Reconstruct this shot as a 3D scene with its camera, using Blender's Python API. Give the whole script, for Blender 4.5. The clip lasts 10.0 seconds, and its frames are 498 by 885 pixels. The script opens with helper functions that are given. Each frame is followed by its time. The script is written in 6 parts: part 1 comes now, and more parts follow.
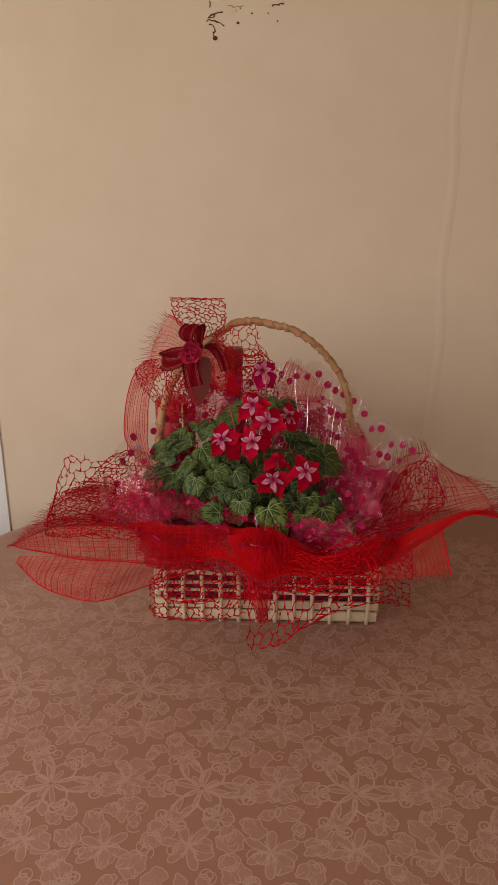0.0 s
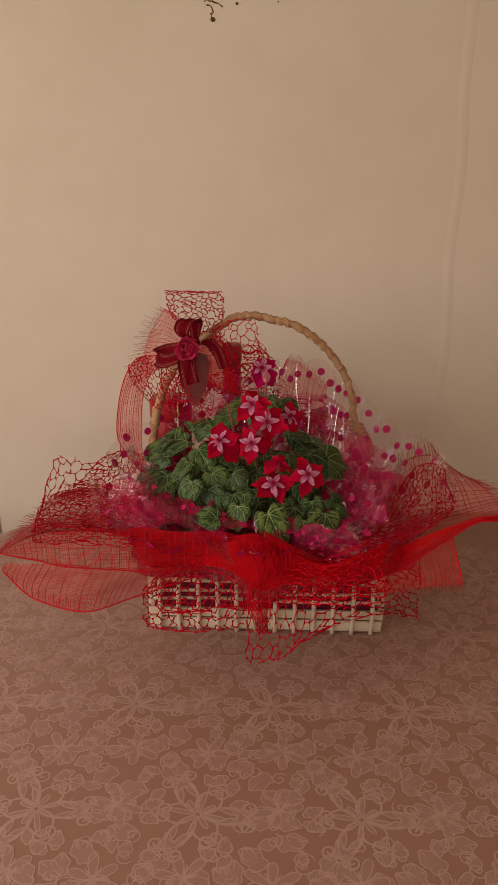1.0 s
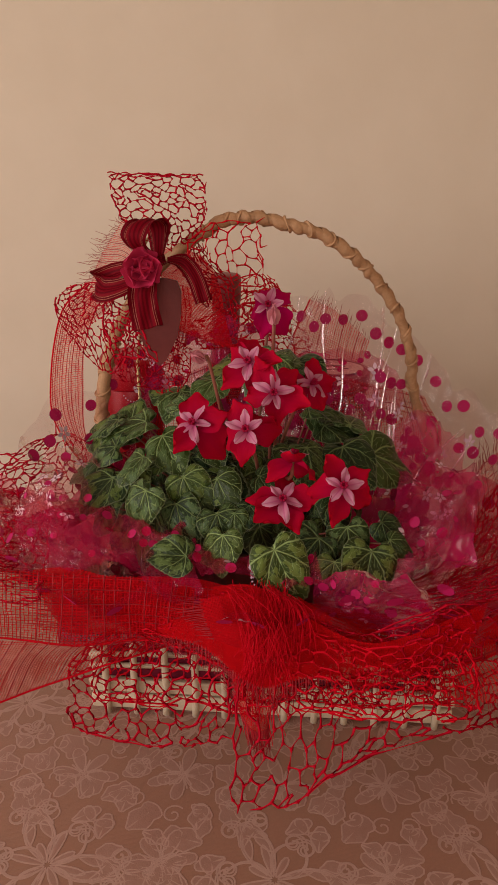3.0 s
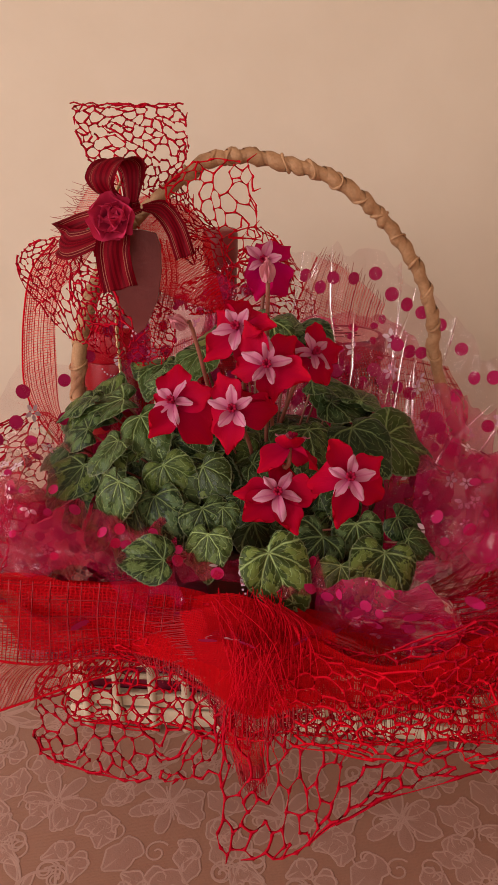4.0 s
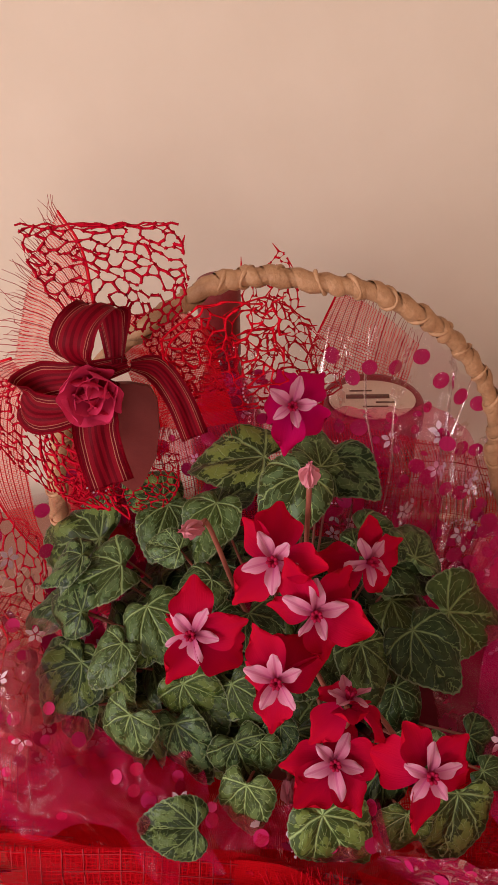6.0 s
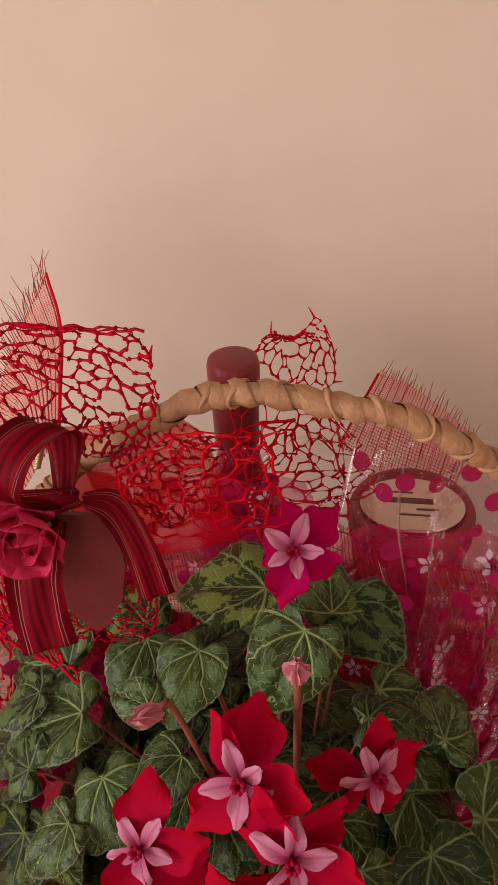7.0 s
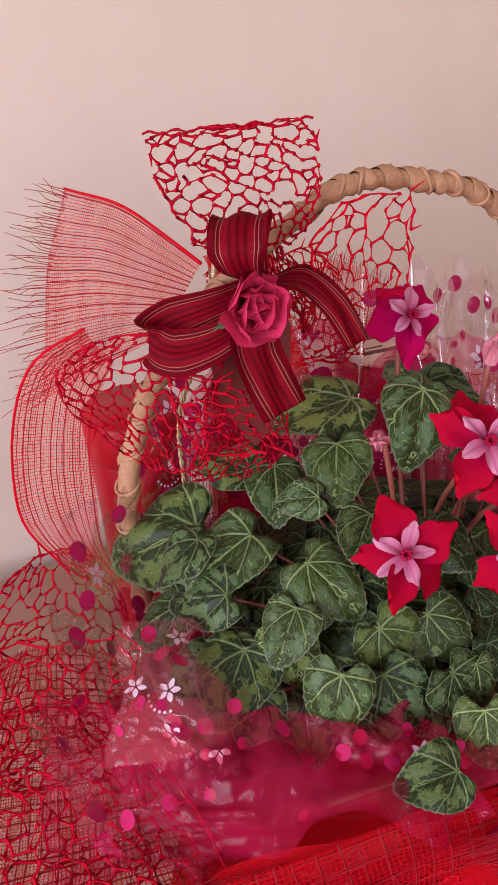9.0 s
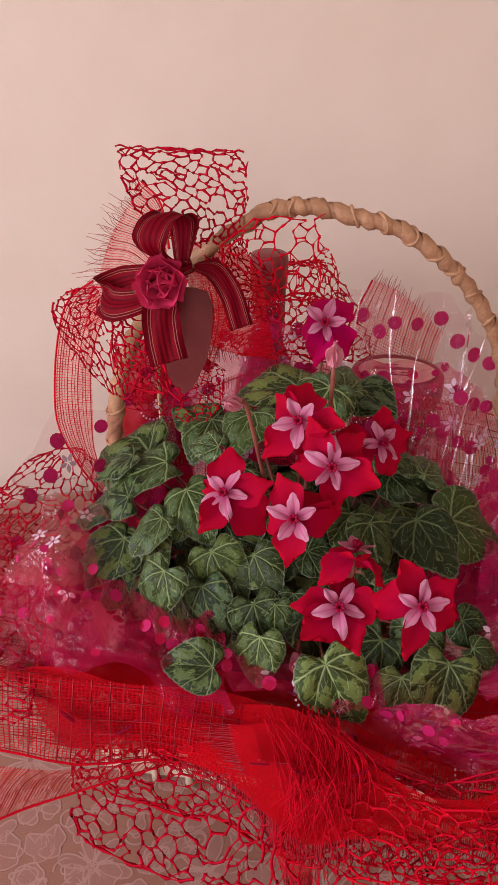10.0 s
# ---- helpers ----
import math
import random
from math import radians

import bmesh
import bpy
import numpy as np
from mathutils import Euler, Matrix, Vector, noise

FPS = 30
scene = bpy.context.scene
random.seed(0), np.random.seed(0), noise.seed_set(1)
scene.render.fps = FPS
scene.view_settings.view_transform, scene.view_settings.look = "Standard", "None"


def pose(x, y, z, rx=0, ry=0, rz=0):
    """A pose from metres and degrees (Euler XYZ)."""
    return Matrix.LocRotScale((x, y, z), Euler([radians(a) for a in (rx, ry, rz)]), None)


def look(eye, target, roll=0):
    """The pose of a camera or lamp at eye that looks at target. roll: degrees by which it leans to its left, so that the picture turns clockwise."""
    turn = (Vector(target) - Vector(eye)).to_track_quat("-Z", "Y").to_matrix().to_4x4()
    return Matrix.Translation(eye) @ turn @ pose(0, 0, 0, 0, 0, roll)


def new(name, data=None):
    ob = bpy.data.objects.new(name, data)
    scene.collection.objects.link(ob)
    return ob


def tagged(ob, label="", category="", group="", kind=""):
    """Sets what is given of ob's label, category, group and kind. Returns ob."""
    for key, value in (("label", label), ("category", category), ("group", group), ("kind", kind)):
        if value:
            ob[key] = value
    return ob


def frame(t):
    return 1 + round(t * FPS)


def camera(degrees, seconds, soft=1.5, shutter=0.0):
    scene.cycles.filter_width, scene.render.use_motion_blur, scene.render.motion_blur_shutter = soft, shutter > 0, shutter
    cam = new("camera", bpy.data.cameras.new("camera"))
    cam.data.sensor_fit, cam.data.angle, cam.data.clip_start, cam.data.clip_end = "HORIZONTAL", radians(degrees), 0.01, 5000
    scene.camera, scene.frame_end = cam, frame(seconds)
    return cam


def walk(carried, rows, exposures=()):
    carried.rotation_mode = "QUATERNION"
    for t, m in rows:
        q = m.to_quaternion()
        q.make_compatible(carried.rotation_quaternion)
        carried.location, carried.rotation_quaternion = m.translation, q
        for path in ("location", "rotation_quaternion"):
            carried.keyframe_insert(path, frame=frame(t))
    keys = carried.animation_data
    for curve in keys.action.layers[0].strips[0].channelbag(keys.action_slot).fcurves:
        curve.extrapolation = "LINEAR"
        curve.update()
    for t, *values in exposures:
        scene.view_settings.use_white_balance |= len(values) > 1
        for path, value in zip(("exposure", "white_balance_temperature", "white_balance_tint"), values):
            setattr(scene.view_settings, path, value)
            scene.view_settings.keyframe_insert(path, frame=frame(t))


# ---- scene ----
from mathutils import geometry

cam = camera(36.3, 10.0, soft=1.5)
PATH = [
    (0, (0.116, -0.065, 1.565), (0.034, 1.819, 0.898), 0.0),
    (0.5, (0.115, -0.053, 1.561), (0.034, 1.829, 0.89), 0.1),
    (1, (0.109, 0.003, 1.549), (0.036, 1.884, 0.874), 0.2),
    (1.5, (0.111, 0.109, 1.527), (0.027, 1.988, 0.848), 0.7),
    (2, (0.106, 0.231, 1.49), (0.005, 2.106, 0.801), 0.7),
    (2.5, (0.104, 0.361, 1.451), (0.009, 2.224, 0.73), 0.5),
    (2.7, (0.107, 0.412, 1.423), (0.008, 2.27, 0.69), 0.5),
    (3.8, (0.132, 0.601, 1.351), (-0.062, 2.43, 0.564), -0.4),
    (4, (0.132, 0.601, 1.352), (-0.041, 2.42, 0.54), -0.7),
    (4.5, (0.131, 0.614, 1.352), (-0.03, 2.432, 0.536), -0.7),
    (5, (0.116, 0.715, 1.388), (-0.089, 2.488, 0.486), -1.2),
    (5.5, (0.07, 0.791, 1.479), (-0.013, 2.427, 0.331), 0.1),
    (5.7, (0.065, 0.822, 1.525), (0.014, 2.397, 0.293), -1.6),
    (6.8, (0.116, 0.983, 1.53), (-0.135, 2.56, 0.325), -3.1),
    (7, (0.109, 1.006, 1.521), (-0.157, 2.579, 0.315), -2.8),
    (7.5, (0.044, 1.002, 1.495), (-0.205, 2.589, 0.304), -4.0),
    (8, (-0.092, 0.966, 1.469), (0.164, 2.585, 0.323), -6.2),
    (8.5, (-0.153, 0.931, 1.462), (0.308, 2.549, 0.381), -5.0),
    (9, (-0.165, 0.872, 1.425), (0.315, 2.506, 0.376), -3.7),
    (9.5, (-0.067, 0.753, 1.419), (-0.006, 2.488, 0.426), -0.9),
    (10, (0.087, 0.704, 1.449), (-0.111, 2.426, 0.451), 0.5),
]
EXPOSURES = [(0.0, 0.08, 6150, 6), (2.5, 0.10, 6250, 9), (4.0, 0.50, 6250, 15), (4.5, 0.50, 6230, 16), (5.0, 0.56, 6150, 17), (5.5, 0.76, 6000, 19),
             (7.0, 0.56, 6050, 19), (7.5, 0.55, 6000, 19), (8.0, 0.70, 5600, 21), (9.0, 0.88, 5150, 22), (9.5, 0.90, 5150, 22), (10.0, 0.72, 5450, 22)]
walk(cam, [(t, look(eye, target, roll)) for t, eye, target, roll in PATH], EXPOSURES)

TABLE = 0.75     # height of the table top
WALL = 1.78      # the wall behind the table

# ---- world and light ----
world = bpy.data.worlds.new("world")
scene.world = world
world.use_nodes = True
wn = world.node_tree.nodes
sky = wn.new("ShaderNodeTexSky")
sky.sky_type, sky.sun_disc, sky.sun_elevation, sky.sun_rotation = "NISHITA", False, radians(35), radians(250)
world.node_tree.links.new(sky.outputs[0], wn["Background"].inputs[0])
wn["Background"].inputs[1].default_value = 0.1


def area(name, m, sx, sy, watts, colour):
    d = bpy.data.lights.new(name, "AREA")
    d.shape, d.size, d.size_y, d.energy, d.color = "RECTANGLE", sx, sy, watts, colour
    ob = new(name, d)
    ob.matrix_world = m
    return ob


# daylight through the window in the wall at the left, and an added fill behind the camera
area("window_light", look((-1.72, 0.05, 1.7), (0.2, 1.25, 0.8)), 1.5, 1.2, 26, (1.0, 0.93, 0.84))
area("rear_fill_light", look((0.2, -2.3, 1.75), (0.1, 1.3, 1.0)), 1.3, 1.1, 22, (1.0, 0.87, 0.73))


# ---- materials ----
class Nodes:
    """A small wrapper to write node trees in few lines."""

    def __init__(self, name, rough=0.6, spec=0.4):
        self.m = bpy.data.materials.new(name)
        self.m.use_nodes = True
        self.t = self.m.node_tree
        self.b = self.t.nodes["Principled BSDF"]
        self.b.inputs["Roughness"].default_value = rough
        self.b.inputs["Specular IOR Level"].default_value = spec
        self.out = self.t.nodes["Material Output"]

    def add(self, kind, *links, **values):
        n = self.t.nodes.new(kind)
        for k, v in values.items():
            setattr(n, k, v)
        for i, v in links:
            self.put(n.inputs[i], v)
        return n

    def put(self, socket, v):
        if hasattr(v, "is_output"):
            self.t.links.new(v, socket)
        else:
            socket.default_value = v

    def coord(self, which="Object"):
        return self.add("ShaderNodeTexCoord").outputs[which]

    def noise(self, vec, scale, detail=4.0, rough=0.55):
        return self.add("ShaderNodeTexNoise", ("Vector", vec), ("Scale", scale), ("Detail", detail), ("Roughness", rough)).outputs["Fac"]

    def math(self, op, a, b=0.0, c=0.0):
        return self.add("ShaderNodeMath", (0, a), (1, b), (2, c), operation=op).outputs[0]

    def ramp(self, fac, stops, interp="LINEAR"):
        n = self.add("ShaderNodeValToRGB", (0, fac))
        n.color_ramp.interpolation = interp
        e = n.color_ramp.elements
        while len(e) < len(stops):
            e.new(0.5)
        for el, (p, c) in zip(e, stops):
            el.position, el.color = p, (*c, 1)
        return n.outputs[0]

    def mix(self, fac, a, b):
        n = self.add("ShaderNodeMix", data_type="RGBA")
        self.put(n.inputs[0], fac)
        for s, v in ((n.inputs[6], a), (n.inputs[7], b)):
            self.put(s, (*v, 1) if isinstance(v, tuple) else v)
        return n.outputs[2]

    def bump(self, height, strength, distance):
        n = self.add("ShaderNodeBump", ("Height", height), ("Strength", strength), ("Distance", distance))
        self.t.links.new(n.outputs[0], self.b.inputs["Normal"])

    def colour(self, v):
        self.put(self.b.inputs["Base Color"], (*v, 1) if isinstance(v, tuple) else v)
        return self

    def shader(self, v):
        self.t.links.new(v, self.out.inputs["Surface"])


def varied(name, a, b, scale, rough=0.6, spec=0.4, fine=0.0, dist=0.001, metal=0.0):
    """A surface that wanders between two colours, with fine relief."""
    n = Nodes(name, rough, spec)
    co = n.coord()
    big = n.noise(co, scale)
    small = n.noise(co, scale * 9, 6.0)
    f = n.math("ADD", n.math("MULTIPLY", big, 0.65), n.math("MULTIPLY", small, 0.35))
    n.colour(n.mix(n.math("MULTIPLY_ADD", f, 2.4, -0.7), a, b))
    n.b.inputs["Metallic"].default_value = metal
    if fine:
        n.bump(n.noise(co, fine, 5.0), 0.5, dist)
    return n.m


def sheer(name, thread, gap, pitch_u, pitch_v, cover):
    """Open-weave fabric: threads along both ways of the cloth with gaps between; UVs are in metres."""
    n = Nodes(name, 0.8, 0.05)
    uv = n.coord("UV")
    sep = n.add("ShaderNodeSeparateXYZ", (0, uv))
    wob = n.noise(uv, 90.0, 2.0)
    streak = n.add("ShaderNodeTexNoise", ("Vector", n.add("ShaderNodeMapping", (0, uv), (3, (9, 34, 1))).outputs[0]), ("Scale", 1.0), ("Detail", 4.0)).outputs["Fac"]
    thick = n.math("MULTIPLY_ADD", streak, 1.8, 0.1)

    def lines(s, pitch, width):
        x = n.math("MULTIPLY_ADD", s, 1.0 / pitch, n.math("MULTIPLY", wob, 0.8))
        return n.math("LESS_THAN", n.math("FRACT", x), n.math("MULTIPLY", thick, width))

    mask = n.math("MAXIMUM", lines(sep.outputs[0], pitch_u, cover), lines(sep.outputs[1], pitch_v, cover))
    mask = n.math("MAXIMUM", mask, n.math("MULTIPLY", n.math("POWER", streak, 1.5), gap * 2.4))
    tone = n.math("MULTIPLY_ADD", n.noise(uv, 45.0), 0.6, n.math("MULTIPLY_ADD", streak, 2.6, -1.1))
    tone = n.math("MINIMUM", n.math("MAXIMUM", tone, 0.0), 1.0)
    n.colour(n.mix(tone, thread, tuple(c * 0.55 for c in thread)))
    tl = n.add("ShaderNodeBsdfTranslucent", (0, (*thread, 1)))
    body = n.add("ShaderNodeMixShader", (0, 0.48), (1, n.b.outputs[0]), (2, tl.outputs[0]))
    clear = n.add("ShaderNodeBsdfTransparent")
    n.shader(n.add("ShaderNodeMixShader", (0, mask), (1, clear.outputs[0]), (2, body.outputs[0])).outputs[0])
    return n.m


def film(name, tint, body_colour, cover, gloss):
    """Clear printed film: see-through with a tint, part covered by its print, glossy."""
    n = Nodes(name, 0.1, 0.5)
    co = n.coord()
    wr = n.math("ADD", n.noise(co, 15.0, 2.0), n.math("MULTIPLY", n.noise(co, 60.0, 2.0), 0.3))
    bump = n.add("ShaderNodeBump", ("Height", wr), ("Strength", 0.8), ("Distance", 0.012))
    clear = n.add("ShaderNodeBsdfTransparent", (0, (*tint, 1)))
    dif = n.add("ShaderNodeBsdfDiffuse", (0, (*body_colour, 1)))
    tl = n.add("ShaderNodeBsdfTranslucent", (0, (*body_colour, 1)))
    body = n.add("ShaderNodeMixShader", (0, 0.55), (1, dif.outputs[0]), (2, tl.outputs[0]))
    patch = n.math("MULTIPLY", n.ramp(n.noise(co, 17.0, 4.0), [(0.32, (0.25, 0.25, 0.25)), (0.62, (1, 1, 1))]), cover)
    base = n.add("ShaderNodeMixShader", (0, patch), (1, clear.outputs[0]), (2, body.outputs[0]))
    gl = n.add("ShaderNodeBsdfGlossy", (0, (1, 1, 1, 1)), (1, 0.06), ("Normal", bump.outputs[0]))
    fr = n.math("MULTIPLY", n.add("ShaderNodeFresnel", (0, 1.45), ("Normal", bump.outputs[0])).outputs[0], gloss)
    n.shader(n.add("ShaderNodeMixShader", (0, fr), (1, base.outputs[0]), (2, gl.outputs[0])).outputs[0])
    return n.m


def leaf_material(name, marble, light):
    """Cyclamen leaf: dark green, with thin pale veins that fan from the stalk, broken silver patches between them and a pale rim."""
    n = Nodes(name, 0.40, 0.18)
    sep = n.add("ShaderNodeSeparateXYZ", (0, n.coord("UV")))
    x, y = sep.outputs[0], sep.outputs[1]
    share = n.add("ShaderNodeSeparateXYZ", (0, n.add("ShaderNodeUVMap", uv_map="rim").outputs[0])).outputs[0]
    co = n.coord()
    rnd = n.add("ShaderNodeObjectInfo").outputs["Random"]
    shift = n.add("ShaderNodeVectorMath", (0, co), (1, n.add("ShaderNodeCombineXYZ", (0, n.math("MULTIPLY", rnd, 37.0))).outputs[0]), operation="ADD").outputs[0]
    wob = n.noise(shift, 4.0, 3.0)
    fine = n.noise(shift, 13.0, 4.0)
    speck = n.noise(shift, 45.0, 3.0)
    rad = n.math("SQRT", n.math("ADD", n.math("MULTIPLY", x, x), n.math("MULTIPLY", y, y)))
    turn = n.math("ABSOLUTE", n.math("ARCTAN2", y, x))
    turn = n.math("ADD", turn, n.math("MULTIPLY", n.math("SUBTRACT", wob, 0.5), n.math("MULTIPLY", rad, 0.9)))
    fan = n.math("MULTIPLY_ADD", turn, 1.12, n.math("MULTIPLY", n.math("MINIMUM", turn, 1.0), n.math("MULTIPLY", rad, 0.75)))
    ray = n.math("ABSOLUTE", n.math("SUBTRACT", n.math("FRACT", n.math("ADD", fan, 0.5)), 0.5))
    wide = n.math("MULTIPLY", ray, rad)
    main = n.ramp(wide, [(0.008, (1, 1, 1)), (0.022, (0, 0, 0))])
    side = n.math("ADD", n.math("MULTIPLY", rad, 6.0), n.math("ADD", n.math("MULTIPLY", ray, -3.0), n.math("MULTIPLY", fine, 1.2)))
    side = n.math("ABSOLUTE", n.math("SUBTRACT", n.math("FRACT", side), 0.5))
    side = n.math("MULTIPLY", n.ramp(side, [(0.03, (1, 1, 1)), (0.085, (0, 0, 0))]), 0.75)
    vein = n.math("MAXIMUM", main, side)
    band = n.math("SUBTRACT", 0.20, n.math("ABSOLUTE", n.math("SUBTRACT", n.math("MULTIPLY_ADD", n.math("SUBTRACT", wob, 0.5), 0.7, share), 0.66)))
    band = n.math("ADD", band, n.math("MULTIPLY", n.math("SUBTRACT", fine, 0.5), 0.75))
    band = n.math("ADD", band, n.math("MULTIPLY", n.math("SUBTRACT", ray, 0.24), 0.65))
    silver = n.math("MULTIPLY", n.ramp(band, [(0.06, (0, 0, 0)), (0.11, (1, 1, 1))]), n.math("MINIMUM", n.math("MULTIPLY_ADD", n.math("FRACT", n.math("MULTIPLY", rnd, 5.7)), 0.70, marble), 1.0))
    green = n.ramp(rnd, [(0.0, (0.008, 0.018, 0.006)), (0.35, (0.014, 0.024, 0.006)), (0.75, (0.030, 0.040, 0.007)), (1.0, (0.048, 0.072, 0.012))])
    green = n.mix(n.math("MULTIPLY", fine, 0.7), green, (0.017, 0.031, 0.008))
    pale = n.ramp(n.math("FRACT", n.math("MULTIPLY", rnd, 7.3)), [(0.0, (0.090, 0.145, 0.060)), (0.5, (0.130, 0.180, 0.052)), (1.0, (0.210, 0.265, 0.050))])
    pale = n.mix(n.math("MULTIPLY", speck, 0.5), pale, (0.07, 0.11, 0.04))
    green = n.mix(light, green, (0.050, 0.072, 0.016))
    c = n.mix(silver, green, pale)
    c = n.mix(n.math("MULTIPLY", n.math("MULTIPLY", vein, n.math("MULTIPLY_ADD", fine, 0.9, 0.2)), n.math("MULTIPLY_ADD", rnd, 0.35, 0.42 + 0.9 * marble)), c, (0.32, 0.41, 0.15))
    c = n.mix(n.math("MULTIPLY", n.math("GREATER_THAN", share, 0.965), 0.4), c, (0.22, 0.24, 0.13))
    n.colour(c)
    n.bump(n.math("ADD", n.math("MULTIPLY", vein, -0.6), n.math("ADD", n.math("MULTIPLY", wob, 1.4), n.math("MULTIPLY", n.math("MINIMUM", ray, 0.3), 0.8))), 0.7, 0.003)
    return n.m


def petal_material(name, inner, outer, stripe):
    """Petal: colour runs from its base to its tip, with fine long streaks. UV is (along, across)."""
    n = Nodes(name, 0.7, 0.05)
    uv = n.coord("UV")
    sep = n.add("ShaderNodeSeparateXYZ", (0, uv))
    st = n.add("ShaderNodeTexNoise", ("Vector", n.add("ShaderNodeMapping", (0, uv), (3, (1.5, 16, 1))).outputs[0]), ("Scale", 1.8), ("Detail", 4.0)).outputs["Fac"]
    c = n.mix(n.math("POWER", sep.outputs[0], 0.8), inner, outer)
    mid = n.math("LESS_THAN", n.math("ABSOLUTE", n.math("SUBTRACT", sep.outputs[1], 0.5)), 0.07)
    c = n.mix(n.math("MULTIPLY", n.math("ADD", n.math("MULTIPLY", st, 0.5), n.math("MULTIPLY", mid, 0.4)), 0.8), c, stripe)
    n.colour(c)
    tl = n.add("ShaderNodeBsdfTranslucent", (0, c))
    n.bump(st, 0.35, 0.001)
    n.shader(n.add("ShaderNodeMixShader", (0, 0.22), (1, n.b.outputs[0]), (2, tl.outputs[0])).outputs[0])
    return n.m


def ribbon_material():
    """Dark red satin ribbon, striped lengthwise with lighter red and metal threads. UV is (metres, across)."""
    n = Nodes("striped_ribbon", 0.55, 0.1)
    uv = n.coord("UV")
    sep = n.add("ShaderNodeSeparateXYZ", (0, uv))
    dark, mid, gold = (0.19, 0.001, 0.009), (0.31, 0.002, 0.014), (0.50, 0.17, 0.11)
    n.colour(n.ramp(sep.outputs[1], [(0.0, mid), (0.06, dark), (0.13, gold), (0.148, dark), (0.20, gold), (0.215, mid), (0.33, dark), (0.40, mid), (0.47, dark),
                                     (0.53, mid), (0.60, dark), (0.67, mid), (0.775, gold), (0.79, dark), (0.845, gold), (0.862, dark), (0.94, mid)], "CONSTANT"))
    weave = n.math("FRACT", n.math("MULTIPLY", sep.outputs[0], 900.0))
    n.bump(weave, 0.35, 0.0006)
    metal = n.ramp(sep.outputs[1], [(0.0, (0, 0, 0)), (0.13, (1, 1, 1)), (0.148, (0, 0, 0)), (0.20, (1, 1, 1)), (0.215, (0, 0, 0)), (0.775, (1, 1, 1)), (0.79, (0, 0, 0)), (0.845, (1, 1, 1)), (0.862, (0, 0, 0))], "CONSTANT")
    n.put(n.b.inputs["Metallic"], n.math("MULTIPLY", metal, 0.35))
    return n.m


def cloth_material():
    n = Nodes("tablecloth_satin", 0.42, 0.5)
    n.b.inputs["Sheen Weight"].default_value = 0.28
    n.b.inputs["Sheen Roughness"].default_value = 0.45
    n.b.inputs["Sheen Tint"].default_value = (1.0, 0.80, 0.68, 1)
    co = n.coord()
    sep = n.add("ShaderNodeSeparateXYZ", (0, co))
    warp = n.math("FRACT", n.math("MULTIPLY", sep.outputs[0], 900.0))
    weft = n.math("FRACT", n.math("MULTIPLY", sep.outputs[1], 700.0))
    c = n.mix(n.noise(co, 3.0), (0.228, 0.096, 0.058), (0.280, 0.124, 0.077))
    c = n.mix(n.math("MULTIPLY", n.noise(co, 400.0, 2.0), 0.4), c, (0.35, 0.18, 0.115))
    n.colour(c)
    n.bump(n.math("ADD", n.math("MULTIPLY", warp, weft), n.math("MULTIPLY", n.noise(co, 9.0), 6.0)), 0.25, 0.0015)
    return n.m


M_WALL = varied("painted_plaster", (0.63, 0.50, 0.38), (0.70, 0.57, 0.45), 1.3, 0.8, 0.15, 55.0, 0.0007)
M_CEIL = varied("ceiling_paint", (0.72, 0.68, 0.6), (0.78, 0.74, 0.66), 1.5, 0.9, 0.1, 90.0)
M_FLOOR = varied("floor_tile", (0.36, 0.22, 0.13), (0.45, 0.30, 0.19), 3.0, 0.5, 0.4, 40.0)
M_WHITE = varied("white_gloss_paint", (0.74, 0.74, 0.76), (0.82, 0.82, 0.83), 6.0, 0.4, 0.5, 60.0)
M_STAIN = varied("brown_stain", (0.05, 0.025, 0.01), (0.14, 0.08, 0.03), 60.0, 0.8, 0.2)
M_WOOD = varied("table_wood", (0.20, 0.10, 0.05), (0.30, 0.17, 0.08), 8.0, 0.4, 0.4, 80.0)
M_CLOTH = cloth_material()
M_THREAD = varied("embroidery_thread", (0.395, 0.222, 0.170), (0.48, 0.290, 0.230), 30.0, 0.45, 0.4, 900.0, 0.0006)
M_FILL = varied("embroidery_fill", (0.310, 0.155, 0.112), (0.370, 0.200, 0.150), 25.0, 0.42, 0.45, 700.0, 0.0006)
M_SLAT = varied("pale_split_wood", (0.50, 0.37, 0.25), (0.66, 0.52, 0.37), 22.0, 0.6, 0.3, 240.0, 0.001)
M_CANE = varied("tan_cane", (0.29, 0.135, 0.058), (0.56, 0.31, 0.16), 38.0, 0.55, 0.35, 260.0, 0.002)
M_RED = varied("red_netting", (0.66, 0.001, 0.012), (0.46, 0.001, 0.010), 40.0, 0.75, 0.08)
M_CRIMSON = varied("crimson_netting", (0.50, 0.001, 0.016), (0.36, 0.001, 0.012), 40.0, 0.75, 0.08)
M_DEEP = varied("dark_red_strand", (0.26, 0.005, 0.012), (0.40, 0.006, 0.014), 40.0, 0.6, 0.3)
M_SHEER = sheer("open_weave_red", (0.80, 0.008, 0.018), 0.10, 0.0030, 0.0026, 0.20)
M_DENSE = sheer("close_weave_red", (0.76, 0.004, 0.009), 0.44, 0.0013, 0.0012, 0.54)
M_BAND = sheer("band_weave_red", (0.74, 0.006, 0.014), 0.34, 0.0013, 0.0012, 0.46)
M_FILM = film("clear_film", (0.99, 0.95, 0.96), (0.60, 0.03, 0.16), 0.09, 0.34)
M_MAGENTA = film("magenta_film", (0.98, 0.66, 0.78), (0.88, 0.024, 0.19), 0.68, 0.4)
